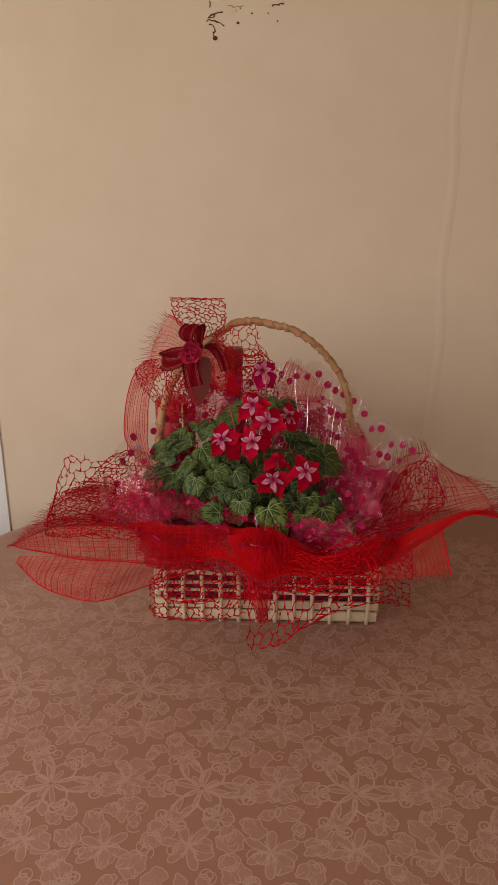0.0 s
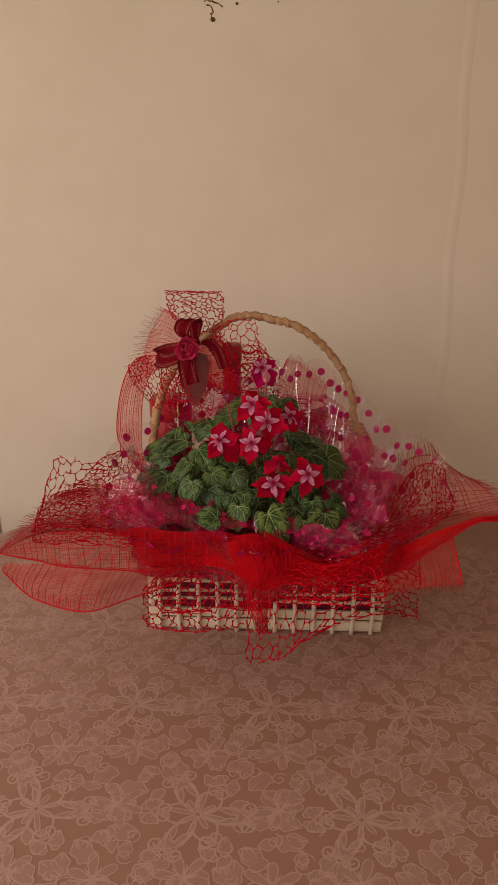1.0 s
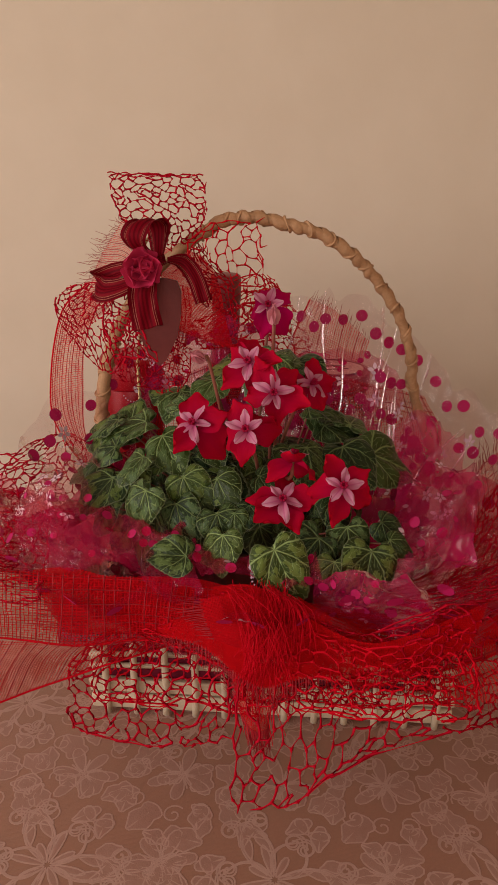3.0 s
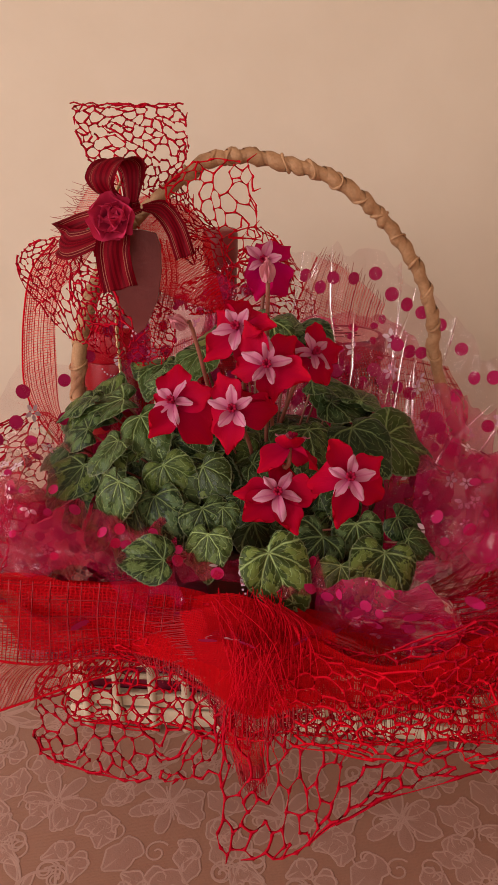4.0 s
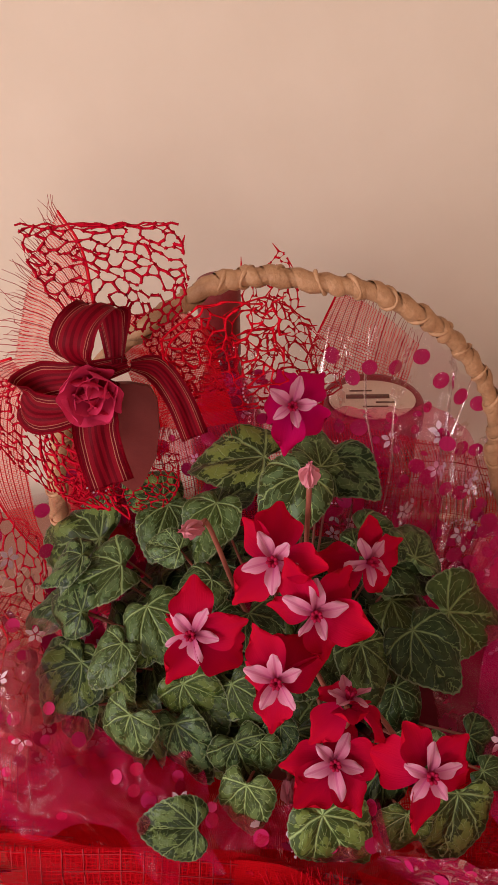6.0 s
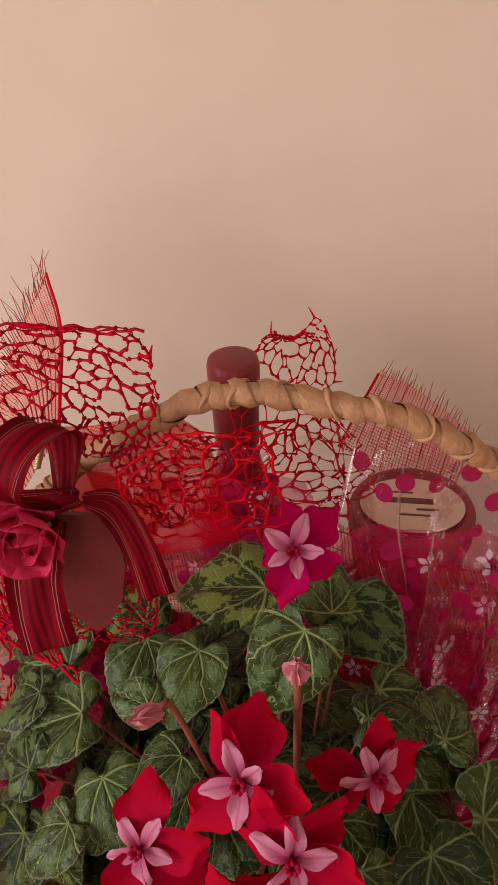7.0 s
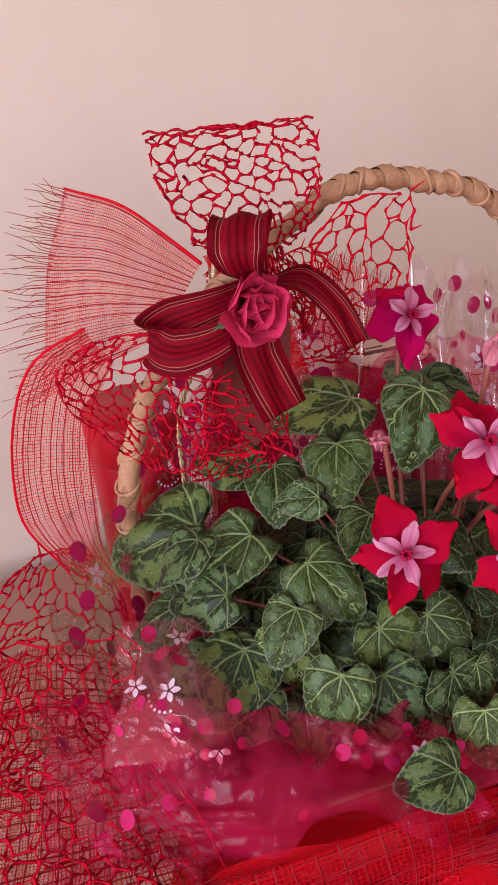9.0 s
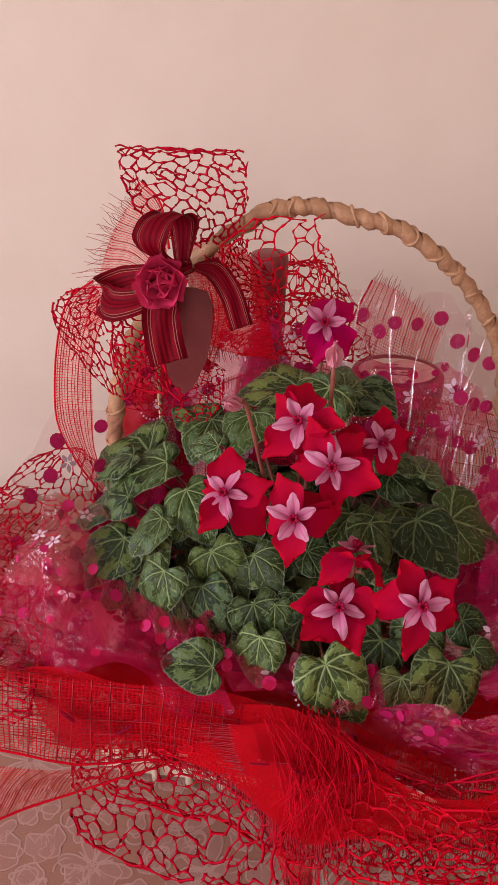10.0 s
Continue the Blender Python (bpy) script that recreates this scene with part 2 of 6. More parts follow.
M_VEIL = film("thin_magenta_film", (0.99, 0.66, 0.74), (0.84, 0.022, 0.13), 0.40, 0.24)
M_WISP = film("magenta_wisp_film", (0.99, 0.82, 0.88), (0.86, 0.026, 0.19), 0.48, 0.40)
# pale pink body stands in for window light reflected off clear film
M_SHEEN = film("painted_sheen_film", (0.98, 0.80, 0.80), (0.84, 0.24, 0.27), 0.22, 0.55)


def glint_material():
    """A folded edge of clear film, added for its glint: mostly see-through, strongly glossy."""
    n = Nodes("film_glint", 0.1)
    gl = n.add("ShaderNodeBsdfGlossy", (0, (1, 1, 1, 1)), (1, 0.16))
    clear = n.add("ShaderNodeBsdfTransparent")
    n.shader(n.add("ShaderNodeMixShader", (0, 0.55), (1, clear.outputs[0]), (2, gl.outputs[0])).outputs[0])
    return n.m


M_GLINT = glint_material()
M_DOT = varied("magenta_print", (0.38, 0.007, 0.075), (0.47, 0.010, 0.10), 60.0, 0.6, 0.2)
M_PRINTW = varied("pale_pink_print", (0.56, 0.34, 0.42), (0.76, 0.60, 0.68), 80.0, 0.35, 0.5)
M_LEAF = leaf_material("cyclamen_leaf", 0.05, 0.0)
M_LEAF_PALE = leaf_material("cyclamen_leaf_marbled", 0.60, 0.5)
M_STEM = varied("flower_stem", (0.22, 0.05, 0.035), (0.30, 0.10, 0.06), 60.0, 0.5, 0.4)
M_PETAL = petal_material("red_petal", (0.36, 0.001, 0.045), (0.50, 0.001, 0.012), (0.40, 0.001, 0.030))
M_INNER = petal_material("pale_petal", (0.44, 0.03, 0.12), (0.72, 0.36, 0.46), (0.42, 0.03, 0.16))
M_PETAL_B = petal_material("magenta_petal", (0.42, 0.001, 0.12), (0.54, 0.001, 0.065), (0.46, 0.001, 0.09))
M_BUD = petal_material("bud_petal", (0.65, 0.30, 0.32), (0.75, 0.30, 0.34), (0.55, 0.06, 0.14))
M_RIBBON = ribbon_material()
M_ROSE = petal_material("rose_petal", (0.34, 0.006, 0.040), (0.70, 0.050, 0.135), (0.55, 0.022, 0.085))
M_SEPAL = varied("dull_green", (0.10, 0.13, 0.05), (0.16, 0.18, 0.08), 80.0, 0.6, 0.3)
M_CARD = varied("maroon_card", (0.13, 0.016, 0.014), (0.17, 0.024, 0.02), 18.0, 0.5, 0.35, 200.0)
M_TIN = varied("red_lacquer", (0.36, 0.002, 0.008), (0.44, 0.004, 0.011), 12.0, 0.38, 0.3)
M_GOLD = varied("gold_cord", (0.50, 0.33, 0.14), (0.70, 0.52, 0.28), 300.0, 0.35, 0.5, 0.0, 0.001, 0.6)
M_CAP = varied("maroon_cap", (0.20, 0.020, 0.022), (0.25, 0.030, 0.030), 30.0, 0.45, 0.4, 300.0)
M_GLASS = varied("red_wine_bottle_glass", (0.20, 0.010, 0.018), (0.27, 0.014, 0.024), 10.0, 0.08, 0.6)
M_JAR = film("clear_jar", (0.92, 0.80, 0.74), (0.32, 0.14, 0.09), 0.55, 1.0)
M_LABEL = varied("cream_label", (0.62, 0.50, 0.40), (0.70, 0.58, 0.48), 40.0, 0.5, 0.3)
M_INK = varied("brown_ink", (0.10, 0.05, 0.035), (0.14, 0.08, 0.05), 60.0, 0.6, 0.3)
M_POT = varied("brown_plastic_pot", (0.10, 0.045, 0.03), (0.14, 0.065, 0.04), 20.0, 0.45, 0.4)
M_SOIL = varied("potting_soil", (0.02, 0.013, 0.008), (0.05, 0.032, 0.02), 60.0, 0.95, 0.1, 200.0, 0.004)
M_PAPER = varied("wine_tissue", (0.12, 0.006, 0.018), (0.18, 0.008, 0.026), 14.0, 0.7, 0.2, 50.0, 0.004)


# ---- mesh helpers ----
def part(name, bm, material, parent=None, label="", smooth=True):
    me = bpy.data.meshes.new(name)
    bm.to_mesh(me)
    bm.free()
    if smooth:
        me.polygons.foreach_set("use_smooth", [True] * len(me.polygons))
    me.materials.append(material)
    ob = new(name, me)
    ob.parent = parent
    return tagged(ob, label)


def raw(name, verts, faces, material, parent=None, label="", smooth=True):
    me = bpy.data.meshes.new(name)
    me.from_pydata(verts, [], faces)
    if smooth:
        me.polygons.foreach_set("use_smooth", [True] * len(me.polygons))
    me.materials.append(material)
    ob = new(name, me)
    ob.parent = parent
    return tagged(ob, label)


def thing(name, place, label, category, group="", kind=""):
    """An empty at the thing's base; its parts are built in world places and hung under it."""
    ob = new(name)
    ob.location = place
    return tagged(ob, label, category, group, kind)


def hang(ob, parent):
    """Parent a part, built in world places, to its thing without moving it."""
    ob.parent = parent
    chain = Matrix.Translation(parent.location)
    up = parent.parent
    while up:
        chain = Matrix.Translation(up.location) @ chain
        up = up.parent
    ob.matrix_parent_inverse = chain.inverted()
    return ob


def box(bm, lo, hi, bevel=0.0):
    m = Matrix.Translation([(a + b) / 2 for a, b in zip(lo, hi)]) @ Matrix.Diagonal([b - a for a, b in zip(lo, hi)] + [1])
    r = bmesh.ops.create_cube(bm, size=1, matrix=m)
    if bevel:
        es = list({e for v in r["verts"] for e in v.link_edges})
        bmesh.ops.bevel(bm, geom=es, offset=bevel, segments=2, affect="EDGES", profile=0.6)


def cr(p, t):
    """Catmull-Rom through the points p, t from 0 to 1."""
    n = len(p) - 1
    if n == 1:
        return p[0].lerp(p[1], t)
    x = min(max(t, 0.0), 1.0) * n
    i = min(int(x), n - 1)
    f = x - i
    a, b, c, d = p[max(i - 1, 0)], p[i], p[i + 1], p[min(i + 2, n)]
    if i == 0:
        a = b * 2 - c
    if i == n - 1:
        d = c * 2 - b
    return 0.5 * ((2 * b) + (c - a) * f + (2 * a - 5 * b + 4 * c - d) * f * f + (3 * b - a - 3 * c + d) * f * f * f)


def path(points, n):
    p = [Vector(q) for q in points]
    return [cr(p, i / n) for i in range(n + 1)]


def loft(rows, rumple=0.0, seed=0):
    """A smooth surface through rows of points: f(u, v), and its size in metres."""
    rows = [[Vector(q) for q in r] for r in rows]

    def f(u, v):
        q = cr([cr(r, u) for r in rows], v)
        if rumple:
            q = q + rumple * noise.noise_vector(q * 16 + Vector((seed, seed * 2.3, 0)))
        return q

    def length(pts):
        return sum((b - a).length for a, b in zip(pts, pts[1:]))

    lu = max(length([f(i / 8, v) for i in range(9)]) for v in (0.0, 0.5, 1.0))
    lv = max(length([f(u, i / 8) for i in range(9)]) for u in (0.0, 0.5, 1.0))
    return f, lu, lv


def tubes(curves, n=3):
    """Verts and faces of thin tubes; curves: lists of (place, radius)."""
    vs, fs = [], []
    for c in curves:
        k0 = len(vs)
        for i, (q, r) in enumerate(c):
            d = c[min(i + 1, len(c) - 1)][0] - c[max(i - 1, 0)][0]
            if d.length < 1e-7:
                d = Vector((0, 0, 1))
            d.normalize()
            a = d.orthogonal().normalized()
            b = d.cross(a)
            for k in range(n):
                w = 2 * math.pi * k / n
                vs.append(q + r * (math.cos(w) * a + math.sin(w) * b))
        for i in range(len(c) - 1):
            for k in range(n):
                s = k0 + i * n
                fs.append((s + k, s + (k + 1) % n, s + n + (k + 1) % n, s + n + k))
    return vs, fs


def tube(bm, pts, radii, n=8, cap=True):
    """A round sweep that does not twist."""
    rings, a = [], None
    for i, q in enumerate(pts):
        d = (pts[min(i + 1, len(pts) - 1)] - pts[max(i - 1, 0)]).normalized()
        a = d.orthogonal().normalized() if a is None else (a - d * a.dot(d)).normalized()
        b = d.cross(a)
        r = radii[i] if isinstance(radii, (list, tuple)) else radii
        rings.append([bm.verts.new(q + r * (math.cos(2 * math.pi * k / n) * a + math.sin(2 * math.pi * k / n) * b)) for k in range(n)])
    for p, q in zip(rings, rings[1:]):
        for k in range(n):
            bm.faces.new((p[k], p[(k + 1) % n], q[(k + 1) % n], q[k]))
    if cap:
        bm.faces.new(rings[0][::-1]), bm.faces.new(rings[-1])


def lathe(bm, profile, centre, n=32):
    rings = [[bm.verts.new((centre[0] + r * math.cos(2 * math.pi * k / n), centre[1] + r * math.sin(2 * math.pi * k / n), z)) for k in range(n)] for r, z in profile]
    for p, q in zip(rings, rings[1:]):
        for k in range(n):
            bm.faces.new((p[k], p[(k + 1) % n], q[(k + 1) % n], q[k]))
    bm.faces.new(rings[0][::-1]), bm.faces.new(rings[-1])


def sheet(name, f, lu, lv, material, parent, label="", nu=28, nv=18, uscale=None):
    """A sheet over f with UVs in metres (or 0..1 across when uscale is given)."""
    bm = bmesh.new()
    uv = bm.loops.layers.uv.new("UVMap")
    g = [[bm.verts.new(f(i / nu, j / nv)) for i in range(nu + 1)] for j in range(nv + 1)]
    for j in range(nv):
        for i in range(nu):
            face = bm.faces.new((g[j][i], g[j][i + 1], g[j + 1][i + 1], g[j + 1][i]))
            for lp, (a, b) in zip(face.loops, ((i, j), (i + 1, j), (i + 1, j + 1), (i, j + 1))):
                lp[uv].uv = (a / nu * lu, b / nv * (uscale or lv))
    return part(name, bm, material, parent, label)


def web(name, rows, parent, cell=0.017, r=0.00085, seed=1, label="", rumple=0.004, stretch=1.0, fray=0.012, material=None, border="", gaps=0.22):
    """Cobweb netting: irregular cells of thin cord laid over a lofted surface, with loose ends round the edge."""
    rnd = random.Random(seed)
    f, lu, lv = loft(rows, rumple, seed)
    nx, ny = max(3, round(lu / cell)), max(3, round(lv / cell / stretch))
    pts = []
    for j in range(ny + 1):
        for i in range(nx + 1):
            if 0 < i < nx and 0 < j < ny and rnd.random() < gaps:
                continue
            pts.append(Vector(((i + 0.5 * (j % 2) - 0.25 + rnd.uniform(-0.52, 0.52)) / nx, (j + rnd.uniform(-0.52, 0.52)) / ny)))
    scaled = [Vector((p.x * nx, p.y * ny)) for p in pts]
    _, _, tris, _, _, _ = geometry.delaunay_2d_cdt(scaled, [], [], 0, 1e-6)
    mids = [sum((pts[k] for k in t), Vector((0, 0))) / 3 for t in tris]
    edge = {}
    for ti, t in enumerate(tris):
        for a, b in zip(t, (*t[1:], t[0])):
            edge.setdefault((min(a, b), max(a, b)), []).append(ti)
    place = {}

    def at(k):
        if k not in place:
            m = mids[k]
            place[k] = f(min(max(m.x, 0), 1), min(max(m.y, 0), 1)) + Vector([rnd.uniform(-0.0012, 0.0012) for _ in range(3)])
        return place[k]

    curves = []
    for (a, b), ts in edge.items():
        if len(ts) == 2:
            if rnd.random() < 0.06:
                continue
            p, q = at(ts[0]), at(ts[1])
            sag = Vector([rnd.uniform(-0.10, 0.10) * (q - p).length for _ in range(3)])
            w = rnd.choice((0.62, 0.8, 1.0, 1.2, 1.6))
            curves.append([(p, r * 1.75), (p.lerp(q, 0.28) + sag * 0.8, r * 0.8 * w), (p.lerp(q, 0.72) + sag * 0.8, r * 0.8 * w), (q, r * 1.75)])
        elif fray and rnd.random() < 0.8:
            p = at(ts[0])
            m = (pts[a] + pts[b]) / 2
            q = f(min(max(m.x, 0), 1), min(max(m.y, 0), 1))
            d = (q - p)
            if d.length < 1e-5:
                continue
            d = d.normalized() * fray * rnd.uniform(0.3, 1.1) + Vector([rnd.uniform(-0.3, 0.3) * fray for _ in range(3)])
            curves.append([(p, r * 1.3), (p + d * 0.5, r * 0.9), (p + d, r * 0.4)])
    for side in border:
        for k in range(24):
            e = [{"t": (w, 1), "b": (w, 0), "r": (1, w), "l": (0, w)}[side] for w in (k / 24, (k + 0.5) / 24, (k + 1) / 24)]
            if rnd.random() < 0.04:
                continue
            j0, j1 = Vector((0, 0, math.sin(k * 1.7) * 0.0012)), Vector((0, 0, math.sin((k + 1) * 1.7) * 0.0012))
            curves.append([(f(*q) + jj, r * rnd.uniform(0.6, 1.2)) for q, jj in zip(e, (j0, (j0 + j1) / 2, j1))])
    vs, fs = tubes(curves)
    ob = raw(name, vs, fs, material or M_RED, None, label)
    return tagged(hang(ob, parent), kind="stuff")


def weave(name, rows, parent, seed=1, label="", material=None, strands_u=0.0, strands_v=0.0, fringe=(), fringe_len=0.03, fringe_step=0.0022,
          cord=(), rumple=0.003, nu=28, nv=18):
    """Open-weave ribbon mesh: a sheer sheet, some heavier dark strands, a corded edge and a frayed fringe."""
    rnd = random.Random(seed)
    f, lu, lv = loft(rows, rumple, seed)
    ob = hang(sheet(name, f, lu, lv, material or M_SHEER, None, label, nu, nv), parent)
    curves = []
    for spacing, n_other, along_u in ((strands_u, nu, True), (strands_v, nv, False)):
        if not spacing:
            continue
        k = max(2, round((lv if along_u else lu) / spacing))
        for s in range(k):
            w = (s + 0.5 + rnd.uniform(-0.25, 0.25)) / k
            rr = rnd.choice((0.00035, 0.0005, 0.0006))
            curves.append([(f(i / 14, w) if along_u else f(w, i / 14), rr) for i in range(15)])
    if curves:
        vs, fs = tubes(curves)
        s = raw("strand", vs, fs, M_DEEP, None, "dark red heavier strands")
        s.parent = ob
        tagged(s, kind="stuff")
    curves = []
    for side in fringe:
        m = int((lu if side in "tb" else lv) / fringe_step)
        for k in range(m):
            w = (k + rnd.random()) / m
            a, b = {"t": ((w, 1), (w, 0.93)), "b": ((w, 0), (w, 0.07)), "r": ((1, w), (0.93, w)), "l": ((0, w), (0.07, w))}[side]
            p = f(*a)
            d = (p - f(*b)).normalized() * fringe_len * rnd.uniform(0.35, 1.1)
            bend = Vector([rnd.uniform(-0.13, 0.13) * fringe_len for _ in range(3)])
            curves.append([(p - d * 0.1, 0.0004), (p + d * 0.5 + bend * 0.2, 0.00034), (p + d + bend, 0.00022)])
    if curves:
        vs, fs = tubes(curves)
        s = raw("fringe", vs, fs, M_DEEP, None, "frayed dark red thread ends")
        s.parent = ob
        tagged(s, kind="stuff")
    for side in cord:
        bm = bmesh.new()
        e = [{"t": (i / 24, 1), "b": (i / 24, 0), "r": (1, i / 24), "l": (0, i / 24)}[side] for i in range(25)]
        tube(bm, [f(*q) for q in e], 0.0011, 5)
        s = part("edge_cord", bm, M_RED)
        s.parent = ob
    return ob


# ---- the room ----
def slab(name, lo, hi, material, label, category):
    bm = bmesh.new()
    box(bm, lo, hi)
    return tagged(part(name, bm, material, None, "", False), label, category, kind="structure")


def wall_with_window(name, lo, hi, axis, a0, a1, z0, z1, label):
    """A wall slab with one window opening through it; axis is the way it runs."""
    bm = bmesh.new()
    i = 0 if axis == "x" else 1
    for s0, s1, b0, b1 in ((lo[i], a0, lo[2], hi[2]), (a1, hi[i], lo[2], hi[2]), (a0, a1, lo[2], z0), (a0, a1, z1, hi[2])):
        l, h = list(lo), list(hi)
        l[i], h[i], l[2], h[2] = s0, s1, b0, b1
        box(bm, l, h)
    return tagged(part(name, bm, M_WALL, None, "", False), label, "wall", kind="structure")


slab("floor", (-1.9, -2.6, -0.1), (2.1, WALL + 0.15, 0.0), M_FLOOR, "warm brown tiled floor under the table", "floor")
slab("ceiling", (-1.9, -2.6, 2.6), (2.1, WALL + 0.15, 2.7), M_CEIL, "plain off-white painted ceiling", "ceiling")
slab("wall_north", (-1.9, WALL, 0.0), (2.1, WALL + 0.15, 2.6), M_WALL, "beige painted plaster wall behind the table", "wall")
# unseen walls, added to close the room and bounce warm light
slab("wall_east", (1.95, -2.45, 0.0), (2.1, WALL, 2.6), M_WALL, "unseen beige side wall added to bounce warm light", "wall")
wall_with_window("wall_west", (-1.9, -2.45, 0.0), (-1.75, WALL, 2.6), "y", -0.75, 0.85, 1.0, 2.3, "unseen beige side wall added for warm bounce, with a window opening")
wall_with_window("wall_south", (-1.9, -2.6, 0.0), (2.1, -2.45, 2.6), "x", -0.5, 0.9, 1.1, 2.3, "unseen beige rear wall, added with an opening behind the fill lamp")


def door_casing():
    ob = thing("door_casing", (-0.7, WALL, 0), "white gloss painted door casing on the beige wall", "door frame", kind="structure")
    bm = bmesh.new()
    box(bm, (-0.76, WALL - 0.006, 0), (-0.613, WALL - 0.001, 2.12), 0.002)
    hang(part("jamb", bm, M_WHITE), ob)
    bm = bmesh.new()
    box(bm, (-0.76, WALL - 0.014, 0), (-0.66, WALL - 0.0065, 2.12), 0.003)
    hang(part("moulding", bm, M_WHITE), ob)


door_casing()


def shade_line():
    """A low ridge in the wall's colour, added for a vertical shade line; slightly proud."""
    bm = bmesh.new()
    rnd = random.Random(4)
    g = []
    for i in range(41):
        x = 0.495 + 0.004 * math.sin(i * 0.9) + rnd.uniform(-0.002, 0.002)
        z = 0.3 + 2.2 * i / 40
        g.append([bm.verts.new((x + d, WALL - h, z)) for d, h in ((-0.012, 0.0003), (-0.003, 0.0014), (0.003, 0.0014), (0.012, 0.0003))])
    for a, b in zip(g, g[1:]):
        for k in range(3):
            bm.faces.new((a[k], a[k + 1], b[k + 1], b[k]))
    tagged(part("trim_shade_line", bm, M_WALL), "low ridge added for a shade line running up the wall", "seam", kind="structure")


shade_line()


def wall_stain():
    """Dark branching specks of flaked paint high on the wall."""
    rnd = random.Random(9)
    curves = []

    def streak(pts, r):
        p = path([(x, WALL - 0.0012, z) for x, z in pts], 10)
        curves.append([(q + Vector((rnd.uniform(-0.0015, 0.0015), 0, rnd.uniform(-0.0015, 0.0015))), r * rnd.uniform(0.4, 1.3)) for q in p])

    x, z = STAIN
    streak([(x - 0.012, z + 0.07), (x - 0.010, z + 0.062), (x - 0.011, z + 0.058)], 0.0012)
    streak([(x + 0.016, z + 0.049), (x + 0.004, z + 0.048), (x - 0.006, z + 0.043), (x - 0.016, z + 0.038), (x - 0.004, z + 0.037), (x - 0.002, z + 0.044)], 0.0016)
    streak([(x - 0.019, z + 0.031), (x - 0.010, z + 0.033), (x + 0.004, z + 0.030), (x + 0.014, z + 0.025), (x + 0.022, z + 0.021)], 0.0016)
    streak([(x - 0.014, z + 0.026), (x - 0.004, z + 0.022), (x, z + 0.012), (x - 0.004, z + 0.008), (x - 0.001, z)], 0.0014)
    streak([(x + 0.028, z + 0.061), (x + 0.040, z + 0.058), (x + 0.062, z + 0.059)], 0.0006)
    streak([(x + 0.122, z + 0.060), (x + 0.135, z + 0.061), (x + 0.148, z + 0.064)], 0.0018)
    for dx, dz, r in ((0, -0.002, 0.005), (0.05, 0.027, 0.003), (0.055, 0.055, 0.0016), (0.08, 0.045, 0.002), (0.115, 0.045, 0.0016), (0.135, 0.03, 0.0016), (0.046, 0.05, 0.0012)):
        curves.append([(Vector((x + dx - r, WALL - 0.0012, z + dz)), r * 0.5), (Vector((x + dx, WALL - 0.0012, z + dz)), r), (Vector((x + dx + r, WALL - 0.0012, z + dz)), r * 0.5)])
    vs, fs = tubes(curves, 6)
    vs = [Vector((v.x, WALL - 0.0008 - 0.2 * (WALL - 0.0012 - v.y if v.y < WALL - 0.0012 else 0), v.z)) for v in vs]
    tagged(raw("wall_stain", vs, fs, M_STAIN), "dark brown flaked stain high on the wall", "stain", kind="stuff")


STAIN = (-0.038, 1.845)
wall_stain()


# ---- the table and its cloth ----
def outline(grow, n=14):
    """The table's rounded outline, grown by some metres."""
    x0, x1, y0, y1, r = -0.64, 1.0, -0.35, 1.735, 0.45
    pts = []
    for cx, cy, a0 in ((x1 - r, y1 - r, 0), (x0 + r, y1 - r, 90), (x0 + r, y0 + r, 180), (x1 - r, y0 + r, 270)):
        for k in range(n + 1):
            a = radians(a0 + 90 * k / n)
            pts.append((cx + (r + grow) * math.cos(a), cy + (r + grow) * math.sin(a)))
    return pts


def table():
    ob = thing("table", (0.18, 0.7, 0), "brown wooden dining table with rounded corners", "table")
    bm = bmesh.new()
    lo = [bm.verts.new((x, y, TABLE - 0.032)) for x, y in outline(-0.006)]
    hi = [bm.verts.new((x, y, TABLE - 0.003)) for x, y in outline(-0.006)]
    n = len(lo)
    for k in range(n):
        bm.faces.new((lo[k], lo[(k + 1) % n], hi[(k + 1) % n], hi[k]))
    bm.faces.new(hi), bm.faces.new(lo[::-1])
    hang(part("tabletop", bm, M_WOOD, None, "", False), ob)
    for x in (-0.4, 0.76):
        for y in (-0.1, 1.49):
            bm = bmesh.new()
            lathe(bm, [(0.022, 0), (0.026, 0.05), (0.034, 0.5), (0.036, TABLE - 0.033)], (x, y), 16)
            hang(part("leg", bm, M_WOOD), ob)


def petal_outline(cx, cy, length, width, a, n=12, lobes=0):
    out = []
    for k in range(n):
        t = k / n * 2 * math.pi
        u = 0.5 - 0.5 * math.cos(t)
        w = math.sin(t) * (0.6 + 0.5 * u) * (1 + (0.22 * math.cos(lobes * t) if lobes else 0))
        x, y = u * length, 0.5 * width * w
        out.append((cx + x * math.cos(a) - y * math.sin(a), cy + x * math.sin(a) + y * math.cos(a)))
    return out


def spiral(cx, cy, r, a, turns, hand=1, n=22):
    return [(cx + r * (1 - 0.85 * k / n) * math.cos(a + hand * turns * 2 * math.pi * k / n), cy + r * (1 - 0.85 * k / n) * math.sin(a + hand * turns * 2 * math.pi * k / n)) for k in range(n + 1)]


